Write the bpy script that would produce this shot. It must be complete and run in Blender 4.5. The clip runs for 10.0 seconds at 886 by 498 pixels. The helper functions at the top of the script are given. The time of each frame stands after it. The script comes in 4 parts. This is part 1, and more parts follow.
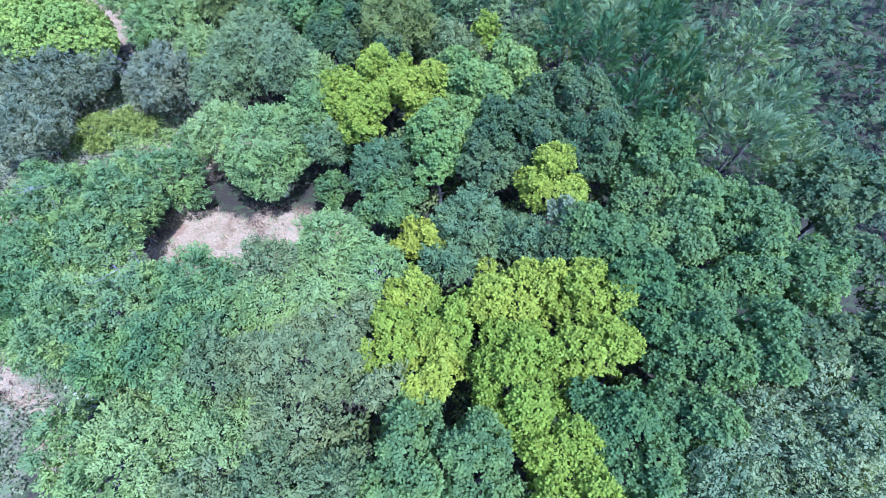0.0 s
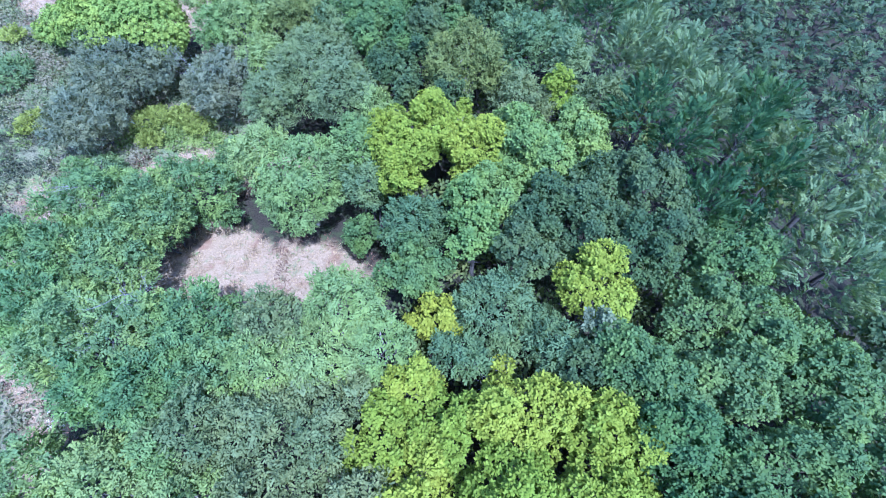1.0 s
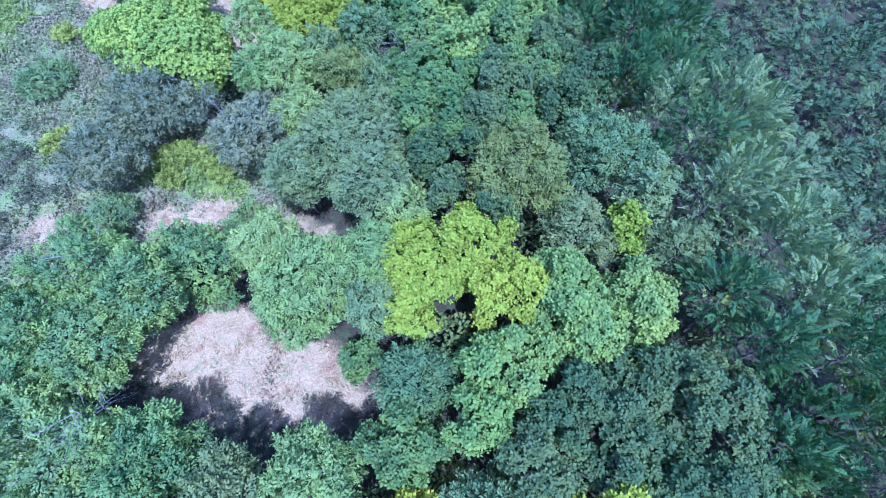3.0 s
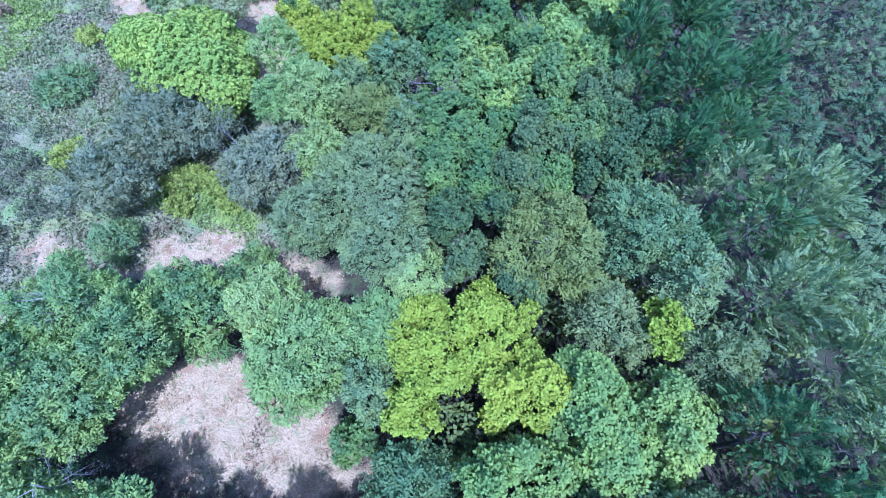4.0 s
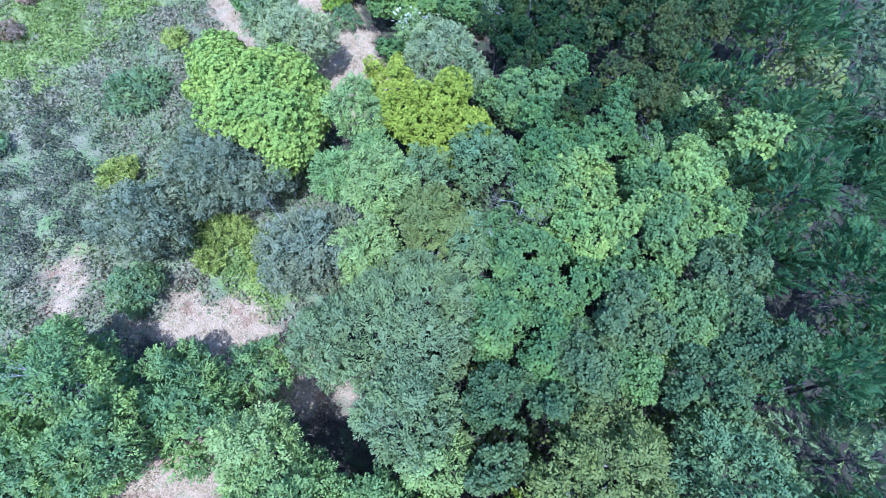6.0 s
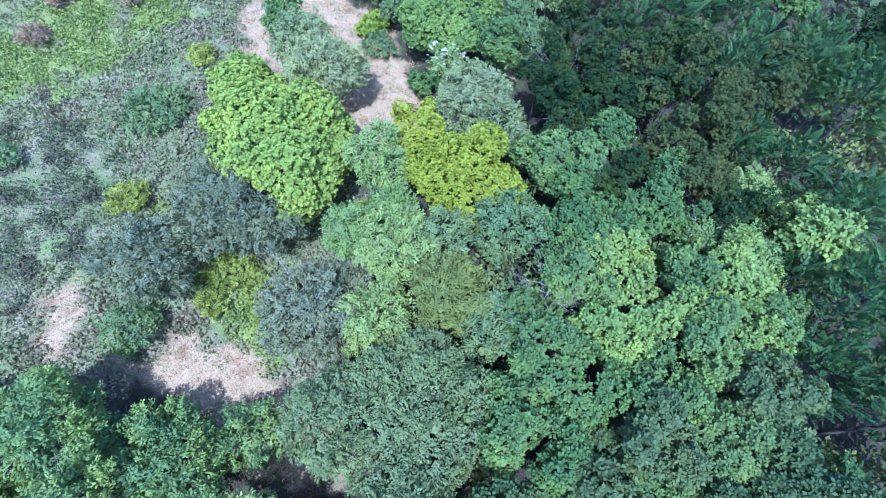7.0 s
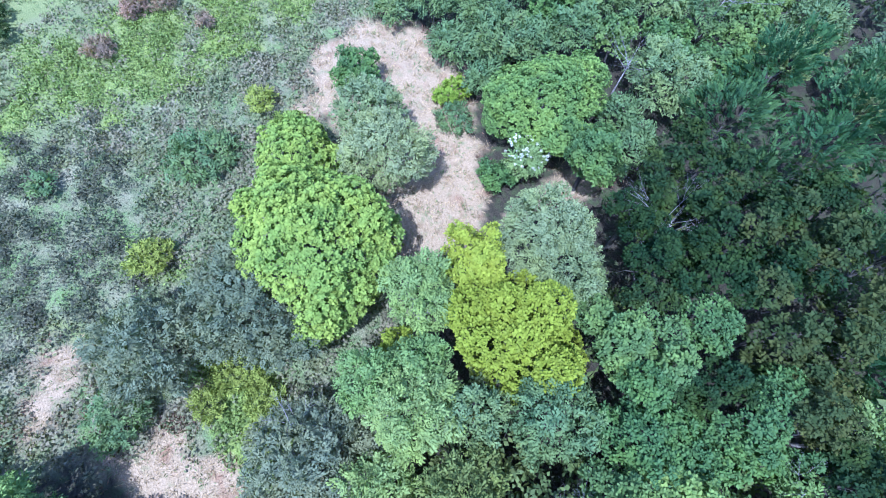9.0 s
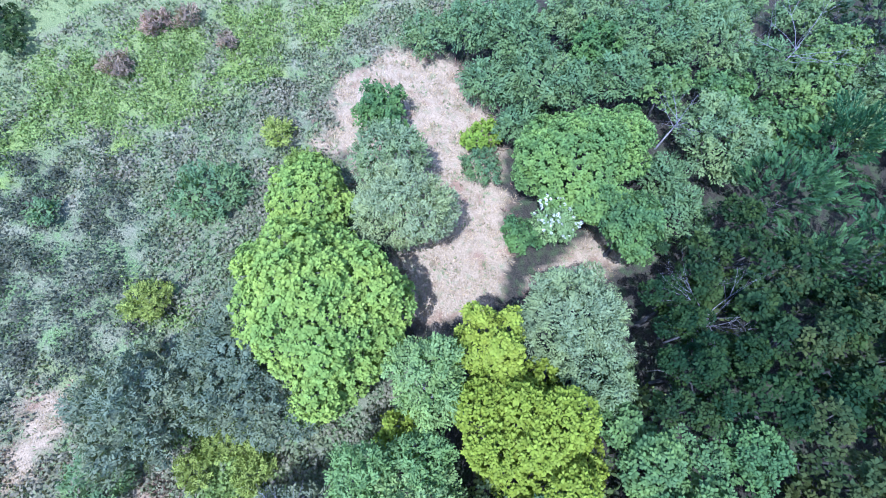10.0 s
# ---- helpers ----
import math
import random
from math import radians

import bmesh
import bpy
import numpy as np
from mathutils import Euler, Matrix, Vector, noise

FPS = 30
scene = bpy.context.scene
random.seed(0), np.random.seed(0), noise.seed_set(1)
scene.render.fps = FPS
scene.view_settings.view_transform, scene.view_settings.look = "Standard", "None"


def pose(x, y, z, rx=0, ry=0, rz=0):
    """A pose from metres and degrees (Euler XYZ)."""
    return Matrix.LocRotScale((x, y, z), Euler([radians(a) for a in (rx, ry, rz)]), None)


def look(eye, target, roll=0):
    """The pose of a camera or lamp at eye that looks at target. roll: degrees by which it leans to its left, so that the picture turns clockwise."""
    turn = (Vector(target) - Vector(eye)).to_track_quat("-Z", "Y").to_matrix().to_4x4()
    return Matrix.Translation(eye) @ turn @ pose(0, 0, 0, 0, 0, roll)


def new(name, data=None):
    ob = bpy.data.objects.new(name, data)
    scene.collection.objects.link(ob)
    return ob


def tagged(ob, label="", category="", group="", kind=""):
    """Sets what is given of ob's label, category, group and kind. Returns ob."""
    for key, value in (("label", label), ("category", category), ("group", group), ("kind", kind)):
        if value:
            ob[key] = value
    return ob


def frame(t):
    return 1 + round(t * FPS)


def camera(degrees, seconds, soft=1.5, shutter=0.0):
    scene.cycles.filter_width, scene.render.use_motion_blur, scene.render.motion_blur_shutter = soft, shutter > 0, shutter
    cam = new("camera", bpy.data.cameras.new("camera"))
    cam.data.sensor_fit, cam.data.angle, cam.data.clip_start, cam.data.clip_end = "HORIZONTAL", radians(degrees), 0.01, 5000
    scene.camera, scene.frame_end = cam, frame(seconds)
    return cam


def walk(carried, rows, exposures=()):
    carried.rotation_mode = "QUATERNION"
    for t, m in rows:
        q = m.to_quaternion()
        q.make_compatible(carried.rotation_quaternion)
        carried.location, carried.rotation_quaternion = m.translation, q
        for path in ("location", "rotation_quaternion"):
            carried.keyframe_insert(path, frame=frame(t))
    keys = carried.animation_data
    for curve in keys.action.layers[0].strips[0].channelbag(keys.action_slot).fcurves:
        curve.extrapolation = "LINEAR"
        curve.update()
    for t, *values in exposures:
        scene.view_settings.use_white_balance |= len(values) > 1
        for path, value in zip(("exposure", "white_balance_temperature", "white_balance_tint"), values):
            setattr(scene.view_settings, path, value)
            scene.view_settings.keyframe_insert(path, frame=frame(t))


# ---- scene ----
cam = camera(87.3, 10.0, 1.05)
PATH = [
    (0, (3.287, -1.933, 19.898), (3.171, -0.911, 18.182), -2.1),
    (0.5, (3.469, -0.075, 19.951), (3.248, 0.923, 18.232), -1.7),
    (1, (3.573, 1.713, 19.947), (3.253, 2.685, 18.228), -1.7),
    (1.5, (3.396, 3.478, 20.044), (3.007, 4.411, 18.318), -1.4),
    (2, (3.055, 5.203, 20.168), (2.63, 6.104, 18.434), -1.1),
    (2.5, (2.583, 6.891, 20.262), (2.135, 7.764, 18.519), -1.0),
    (2.7, (2.369, 7.646, 20.308), (1.907, 8.495, 18.557), -1.5),
    (3.8, (0.624, 11.026, 20.195), (0.097, 11.81, 18.432), -0.3),
    (4, (0.277, 11.642, 20.163), (-0.265, 12.41, 18.398), -0.4),
    (4.5, (-0.704, 13.072, 20.074), (-1.293, 13.795, 18.304), 0.1),
    (5, (-1.731, 14.307, 19.986), (-2.373, 14.977, 18.214), 0.4),
    (5.5, (-2.923, 15.593, 19.953), (-3.593, 16.213, 18.173), 0.5),
    (5.7, (-3.412, 16.121, 19.926), (-4.089, 16.72, 18.142), 0.5),
    (6.8, (-6.346, 18.328, 19.814), (-7.055, 18.856, 18.02), 2.0),
    (7, (-6.756, 18.683, 19.787), (-7.477, 19.192, 17.992), 1.8),
    (7.5, (-8.155, 19.614, 19.711), (-8.895, 20.073, 17.911), 1.7),
    (8, (-9.586, 20.468, 19.636), (-10.341, 20.878, 17.83), 1.7),
    (8.5, (-11.062, 21.194, 19.614), (-11.826, 21.553, 17.801), 1.7),
    (9, (-12.564, 21.868, 19.577), (-13.334, 22.176, 17.757), 1.5),
    (9.5, (-14.098, 22.442, 19.477), (-14.873, 22.698, 17.651), 1.2),
    (10, (-15.655, 22.935, 19.346), (-16.423, 23.16, 17.513), 1.0),
]
walk(cam, [(t, look(eye, target, roll)) for t, eye, target, roll in PATH], [(0, 1.74, 4260, 29), (2.5, 1.74, 4000, 31), (5, 1.71, 4170, 26), (7.5, 1.72, 4270, 24), (10, 1.71, 4340, 25)])

# ---- light ----
SUN_WAY = Vector((0.72, -0.69, 0.0)).normalized()
SUN_UP = radians(66)
world = bpy.data.worlds.new("sky")
scene.world = world
world.use_nodes = True
wn, wl = world.node_tree.nodes, world.node_tree.links
sky = wn.new("ShaderNodeTexSky")
sky.sky_type = "NISHITA"
sky.sun_disc = False
sky.sun_elevation = SUN_UP
sky.sun_rotation = math.atan2(SUN_WAY.x, SUN_WAY.y)
sky.dust_density = 1.5
wl.new(sky.outputs["Color"], wn["Background"].inputs["Color"])
wn["Background"].inputs["Strength"].default_value = 0.145
sun = new("sun", bpy.data.lights.new("sun", "SUN"))
sun.data.energy = 3.7
sun.data.angle = radians(0.6)
sun.data.color = (1.0, 0.92, 0.78)
sun.matrix_world = look((0, 0, 60), (-SUN_WAY.x * 60 / math.tan(SUN_UP), -SUN_WAY.y * 60 / math.tan(SUN_UP), 0))


# ---- materials ----
def material(name):
    m = bpy.data.materials.new(name)
    m.use_nodes = True
    return m, m.node_tree.nodes, m.node_tree.links, m.node_tree.nodes["Principled BSDF"]


def mix_node(nodes, links, fac, a, b, blend="MIX"):
    n = nodes.new("ShaderNodeMix")
    n.data_type, n.blend_type = "RGBA", blend
    for key, v in ((0, fac), (6, a), (7, b)):
        if hasattr(v, "is_linked"):
            links.new(v, n.inputs[key])
        else:
            n.inputs[key].default_value = v
    return n.outputs[2]


def ramp(nodes, links, fac, lo, hi):
    n = nodes.new("ShaderNodeMapRange")
    n.inputs["From Min"].default_value, n.inputs["From Max"].default_value = lo, hi
    links.new(fac, n.inputs["Value"])
    return n.outputs[0]


def noise_node(nodes, links, scale, detail=3.0, coord="Object"):
    c = nodes.new("ShaderNodeTexCoord")
    n = nodes.new("ShaderNodeTexNoise")
    n.inputs["Scale"].default_value, n.inputs["Detail"].default_value = scale, detail
    links.new(c.outputs[coord], n.inputs["Vector"])
    return n.outputs["Fac"]


def leaf_material(name, base, second, gloss=0.5, rough=0.5, through_light=0.24, spread=0.25):
    """Leaves: colour by leaf, by branch and by plant; some light passes through."""
    m, nodes, links, bsdf = material(name)
    geo, info = nodes.new("ShaderNodeNewGeometry"), nodes.new("ShaderNodeObjectInfo")
    patch = ramp(nodes, links, noise_node(nodes, links, 0.9, 3), 0.4, 0.65)
    c = mix_node(nodes, links, patch, (*base, 1), (*second, 1))
    hsv = nodes.new("ShaderNodeHueSaturation")
    links.new(c, hsv.inputs["Color"])
    v = ramp(nodes, links, geo.outputs["Random Per Island"], 0, 1)
    v.node.inputs["To Min"].default_value, v.node.inputs["To Max"].default_value = 1 - spread, 1 + 1.1 * spread
    own = ramp(nodes, links, info.outputs["Random"], 0, 1)
    own.node.inputs["To Min"].default_value, own.node.inputs["To Max"].default_value = 1.1, 0.86
    clump = ramp(nodes, links, noise_node(nodes, links, 3.2, 2), 0.35, 0.65)
    clump.node.inputs["To Min"].default_value, clump.node.inputs["To Max"].default_value = 0.86, 1.12
    for other in (own, clump):
        times = nodes.new("ShaderNodeMath")
        times.operation = "MULTIPLY"
        links.new(v, times.inputs[0])
        links.new(other, times.inputs[1])
        v = times.outputs[0]
    links.new(v, hsv.inputs["Value"])
    h = ramp(nodes, links, info.outputs["Random"], 0, 1)
    h.node.inputs["To Min"].default_value, h.node.inputs["To Max"].default_value = 0.486, 0.512
    links.new(h, hsv.inputs["Hue"])
    links.new(hsv.outputs[0], bsdf.inputs["Base Color"])
    bsdf.inputs["Roughness"].default_value = rough
    bsdf.inputs["Specular IOR Level"].default_value = gloss
    tr = nodes.new("ShaderNodeBsdfTranslucent")
    warm = mix_node(nodes, links, 1.0, hsv.outputs[0], (1.25, 1.3, 0.5, 1), "MULTIPLY")
    links.new(warm, tr.inputs["Color"])
    both = nodes.new("ShaderNodeMixShader")
    both.inputs[0].default_value = through_light
    links.new(bsdf.outputs[0], both.inputs[1])
    links.new(tr.outputs[0], both.inputs[2])
    links.new(both.outputs[0], nodes["Material Output"].inputs["Surface"])
    return m


def bark_material(name, a, b):
    m, nodes, links, bsdf = material(name)
    f = noise_node(nodes, links, 9, 5)
    links.new(mix_node(nodes, links, ramp(nodes, links, f, 0.35, 0.65), (*a, 1), (*b, 1)), bsdf.inputs["Base Color"])
    bsdf.inputs["Roughness"].default_value = 0.9
    bump = nodes.new("ShaderNodeBump")
    bump.inputs["Strength"].default_value = 0.5
    links.new(f, bump.inputs["Height"])
    links.new(bump.outputs[0], bsdf.inputs["Normal"])
    return m


BARK = bark_material("bark", (0.02, 0.02, 0.016), (0.048, 0.045, 0.036))
BIRCH_BARK = bark_material("birch_bark", (0.1, 0.09, 0.08), (0.3, 0.28, 0.25))
DEAD_WOOD = bark_material("dead_wood", (0.11, 0.1, 0.1), (0.24, 0.23, 0.22))

WHITE_FLOWER = leaf_material("white_flower", (0.4, 0.42, 0.33), (0.48, 0.48, 0.42), 0.2, 0.8, 0.2)

# ---- ground ----
STRAW = [
    [(-11.6, 10.9), (-8.6, 10.8), (-5.1, 11.5), (-1.9, 10.6), (-3.4, 8.8), (-7.5, 6.4), (-9.7, 6.2), (-12.4, 6.3), (-12.2, 9.6)],
    [(-17.1, 13.3), (-15.7, 14.4), (-13.7, 15.3), (-11.6, 15.9), (-8.3, 16.6), (-9.3, 14.2), (-11.5, 12.6), (-13.3, 12.4), (-17.6, 9.9), (-17.0, 11.6)],
    [(-33.7, 22.7), (-34.7, 26.4), (-33.1, 28.6), (-30.1, 29.2), (-26.5, 29.2), (-20.5, 27.3), (-19.7, 22.9), (-23.6, 23.2), (-28.0, 22.6), (-29.1, 20.7)],
    [(-22.1, 30.4), (-22.7, 33.4), (-21.0, 34.3), (-20.3, 33.1), (-20.6, 28.0)],
    [(-16.2, 2.6), (-14.9, 2.3), (-13.2, 1.3), (-11.3, -0.3), (-10.8, -1.6), (-11.8, -1.7), (-13.2, 0.0), (-15.5, 1.3)],
    [(-21.5, 8.6), (-22.3, 10.5), (-20.8, 10.3), (-19.3, 9.9), (-18.1, 8.5), (-18.3, 7.6)],
]
BILBERRY = [
    [(-19.8, 15.1), (-18.4, 17.1), (-14.6, 16.9), (-12.8, 15.9), (-14.7, 14.5), (-18.6, 14.0)],
    [(-25.3, 12.5), (-24.8, 14.6), (-22.6, 14.5), (-23.6, 12.6)],
    [(-38.7, 11.6), (-39.0, 17.7), (-38.3, 24.8), (-36.2, 23.1), (-34.4, 19.4), (-32.5, 14.5), (-31.6, 13.0), (-33.3, 9.6), (-30.9, 7.4), (-36.2, 7.1)],
]
HEATH = [[(-13, -12), (-12.5, 1.5), (-16.5, 6), (-17, 10), (-14, 13), (-11, 16), (-14, 20), (-18, 22.5), (-24, 22), (-28, 22), (-31, 24),
          (-35, 27), (-36, 31), (-75, 45), (-75, -30), (-30, -30)]]


def inside(polys, x, y):
    """Metres inside the nearest of the outlines; negative outside."""
    best = np.full(np.shape(x), -1e9)
    for poly in polys:
        dist, odd = np.full(np.shape(x), 1e9), np.zeros(np.shape(x), bool)
        for (ax, ay), (bx, by) in zip(poly, poly[1:] + poly[:1]):
            k = np.clip(((x - ax) * (bx - ax) + (y - ay) * (by - ay)) / ((bx - ax) ** 2 + (by - ay) ** 2), 0, 1)
            dist = np.minimum(dist, np.hypot(x - ax - k * (bx - ax), y - ay - k * (by - ay)))
            odd ^= ((ay > y) != (by > y)) & (x < ax + (y - ay) * (bx - ax) / (by - ay if by != ay else 1e-9))
        best = np.maximum(best, np.where(odd, dist, -dist))
    return best


def waves(x, y, size, seed=0):
    """Smooth unevenness from -1 to 1, of about that size in metres."""
    r = np.random.RandomState(seed)
    out = np.zeros(np.shape(x))
    for i in range(9):
        a, p, f = r.uniform(0, 6.28), r.uniform(0, 6.28), r.uniform(0.6, 1.9) * 6.28 / size / 1.3
        out = out + np.sin((x * math.cos(a) + y * math.sin(a)) * f + p)
    return out / 4.5


def ground_z(x, y):
    x, y = np.asarray(x, float), np.asarray(y, float)
    left = np.clip(-x - 10, 0, 45)
    z = 0.6 + 0.055 * left - 0.03 * (np.clip(y, -10, 30) - 12)
    k = np.clip((0.78 * x + 0.63 * y - 22.0) / 11.0, 0, 1)
    z = z - 5.2 * k * k * (3 - 2 * k)
    near = np.clip((110 - np.hypot(x + 10, y - 15)) / 60, 0, 1)
    return z + near * (0.10 * waves(x, y, 5.0, 1) + 0.05 * waves(x, y, 1.6, 2))


def cover(x, y):
    """How much straw, bilberry and heath covers the ground, each 0 to 1."""
    rag = 0.45 * waves(x, y, 1.7, 3) + 0.3 * waves(x, y, 0.6, 4)
    straw = np.clip((inside(STRAW, x, y) + rag + 0.15) / 0.5, 0, 1)
    bil = np.clip((inside(BILBERRY, x, y) + 1.6 * rag + 0.1) / 0.4, 0, 1) * np.clip(1.1 + 1.5 * waves(x, y, 3.2, 5), 0, 1) * (1 - straw)
    heath = np.clip((inside(HEATH, x, y) + rag + 0.4) / 0.8, 0, 1) * (1 - straw)
    return straw, bil, heath


TRACKS = [[(-35.5, 5.2), (-37.5, 7.0), (-39.6, 9.6), (-41.5, 13.0), (-43.5, 18.0), (-45.0, 17.0), (-43.5, 11.5), (-41.0, 7.5), (-38.0, 4.0)],
          [(-24.6, 11.6), (-23.4, 13.4), (-22.6, 14.7), (-22.3, 14.5), (-23.1, 13.1), (-24.3, 11.4)],
          [(-22.8, 9.6), (-21.6, 10.6), (-20.6, 12.0), (-20.3, 11.8), (-21.2, 10.2), (-22.4, 9.2)]]

MEADOW = [[(-31, 4), (-31.5, 12), (-33.5, 17), (-35, 23), (-37, 28), (-60, 30), (-60, 0), (-40, -4)]]


def pale(x, y):
    """Worn pale grass, 0 to 1."""
    meadow = np.clip((inside(MEADOW, x, y) + 2.0 * waves(x, y, 3.0, 12)) / 3.0, 0, 1)
    return np.maximum(np.clip((inside(TRACKS, x, y) + 0.3 * waves(x, y, 1.2, 6) + 0.2) / 0.5, 0, 1), 0.6 * meadow)


def grid_lines(lo, hi, step):
    near = list(np.arange(lo, hi + step / 2, step))
    far, d = [], step
    while d < 1800:
        d *= 1.35
        far.append(d)
    return np.array([lo - f for f in np.cumsum(far)[::-1]] + near + [hi + f for f in np.cumsum(far)])


def make_ground():
    xs, ys = grid_lines(-46, 10, 0.28), grid_lines(-8, 46, 0.28)
    X, Y = np.meshgrid(xs, ys)
    s, b, h = cover(X, Y)
    Z = ground_z(X, Y) + np.clip(h - s, 0, 1) * (1 - pale(X, Y)) * (0.1 * waves(X, Y, 1.3, 41) + 0.06 * waves(X, Y, 0.75, 42)) + 0.1 * b * np.abs(waves(X, Y, 1.5, 43))
    nx, ny = len(xs), len(ys)
    me = bpy.data.meshes.new("ground")
    v = np.stack([X, Y, Z], -1).reshape(-1, 3)
    i = (np.arange(ny - 1)[:, None] * nx + np.arange(nx - 1)[None, :]).reshape(-1)
    quads(me, v, np.stack([i, i + 1, i + nx + 1, i + nx], -1))
    col = me.color_attributes.new("cover", "FLOAT_COLOR", "POINT")
    col.data.foreach_set("color", np.stack([s, b, h, pale(X, Y)], -1).reshape(-1).astype(np.float32))
    me.polygons.foreach_set("use_smooth", np.ones(len(i), bool))
    m, nodes, links, bsdf = material("ground")
    att = nodes.new("ShaderNodeAttribute")
    att.attribute_name = "cover"
    sep = nodes.new("ShaderNodeSeparateColor")
    links.new(att.outputs["Color"], sep.inputs[0])
    fine, mid, big = (noise_node(nodes, links, k, d) for k, d in ((14, 5), (2.6, 2.5), (0.5, 2.5)))
    litter = mix_node(nodes, links, ramp(nodes, links, fine, 0.35, 0.65), (0.02, 0.019, 0.013, 1), (0.042, 0.036, 0.025, 1))
    moss = mix_node(nodes, links, ramp(nodes, links, mid, 0.47, 0.65), litter, (0.04, 0.05, 0.022, 1))
    straw = mix_node(nodes, links, ramp(nodes, links, fine, 0.3, 0.7), (0.185, 0.14, 0.076, 1), (0.295, 0.23, 0.142, 1))
    straw = mix_node(nodes, links, ramp(nodes, links, mid, 0.56, 0.72), straw, (0.15, 0.155, 0.075, 1))
    straw = mix_node(nodes, links, ramp(nodes, links, noise_node(nodes, links, 1.3, 4), 0.55, 0.68), straw, (0.185, 0.12, 0.07, 1))
    tint = noise_node(nodes, links, 1.1, 4)
    sprig = noise_node(nodes, links, 30, 4)
    heath = mix_node(nodes, links, ramp(nodes, links, mid, 0.4, 0.6), (0.08, 0.108, 0.042, 1), (0.125, 0.125, 0.068, 1))
    heath = mix_node(nodes, links, ramp(nodes, links, tint, 0.5, 0.62), heath, (0.1, 0.15, 0.045, 1))
    heath = mix_node(nodes, links, ramp(nodes, links, big, 0.52, 0.66), heath, (0.185, 0.17, 0.105, 1))
    heath = mix_node(nodes, links, ramp(nodes, links, fine, 0.46, 0.66), heath, (0.065, 0.075, 0.038, 1))
    heath = mix_node(nodes, links, ramp(nodes, links, sprig, 0.52, 0.7), heath, (0.18, 0.185, 0.1, 1))
    bil = mix_node(nodes, links, ramp(nodes, links, fine, 0.3, 0.7), (0.1, 0.135, 0.03, 1), (0.17, 0.21, 0.045, 1))
    c = mix_node(nodes, links, sep.outputs[2], moss, heath)
    c = mix_node(nodes, links, sep.outputs[1], c, bil)
    c = mix_node(nodes, links, sep.outputs[0], c, straw)
    worn = mix_node(nodes, links, ramp(nodes, links, fine, 0.3, 0.7), (0.105, 0.13, 0.045, 1), (0.16, 0.18, 0.065, 1))
    c = mix_node(nodes, links, att.outputs["Alpha"], c, worn)
    links.new(c, bsdf.inputs["Base Color"])
    bsdf.inputs["Roughness"].default_value = 0.95
    bsdf.inputs["Specular IOR Level"].default_value = 0.1
    bump = nodes.new("ShaderNodeBump")
    bump.inputs["Strength"].default_value, bump.inputs["Distance"].default_value = 0.8, 0.08
    links.new(fine, bump.inputs["Height"])
    links.new(bump.outputs[0], bsdf.inputs["Normal"])
    me.materials.append(m)
    tagged(new("ground", me), "uneven ground with straw clearings, heath and leaf litter", "ground", kind="structure")


def quads(me, v, f):
    """Fill a mesh from arrays of corners and four-sided faces."""
    n = len(f)
    me.vertices.add(len(v))
    me.vertices.foreach_set("co", np.ascontiguousarray(v, np.float32).reshape(-1))
    me.loops.add(4 * n)
    me.loops.foreach_set("vertex_index", np.ascontiguousarray(f, np.int32).reshape(-1))
    me.polygons.add(n)
    me.polygons.foreach_set("loop_start", np.arange(0, 4 * n, 4, dtype=np.int32))
    me.update(calc_edges=True)
    me.validate()
    return me


make_ground()


# ---- plants ----
def unit(v):
    return v / np.maximum(np.linalg.norm(v, axis=-1, keepdims=True), 1e-9)


def leaves(base, way, up, length, width, fold=0.22):
    """Folded pointed leaves, four corners each."""
    side = unit(np.cross(way, up))
    up = unit(np.cross(side, way))
    mid = base + way * (length * 0.5)[:, None] + up * (fold * width)[:, None]
    half = side * (width * 0.5)[:, None]
    tip = base + way * length[:, None] - up * (0.12 * length)[:, None]
    return np.stack([base, mid - half, tip, mid + half], 1)


def leaf_object(name, v, mat, parent=None):
    me = bpy.data.meshes.new(name)
    quads(me, v.reshape(-1, 3), np.arange(len(v) * 4).reshape(-1, 4))
    me.materials.append(mat)
    ob = new(name, me)
    ob.parent = parent
    return ob


def limbs_mesh(name, sticks, mat, parent, sides=4):
    """Tapered round sticks (start, end, first radius, last radius) joined in one mesh."""
    V, Fc = [], []
    for a, b, ra, rb in sticks:
        a, b = Vector(a), Vector(b)
        q = (b - a).to_track_quat("Z", "Y")
        k = len(V)
        for p, r in ((a, ra), (b, rb)):
            for i in range(sides):
                t = 2 * math.pi * i / sides
                V.append(p + q @ Vector((r * math.cos(t), r * math.sin(t), 0)))
        for i in range(sides):
            j = (i + 1) % sides
            Fc.append((k + i, k + j, k + sides + j, k + sides + i))
        Fc.append(tuple(k + sides + i for i in range(sides)))
    me = bpy.data.meshes.new(name)
    me.from_pydata([tuple(v) for v in V], [], Fc)
    me.polygons.foreach_set("use_smooth", [True] * len(me.polygons))
    me.materials.append(mat)
    ob = new(name, me)
    ob.parent = parent
    return ob


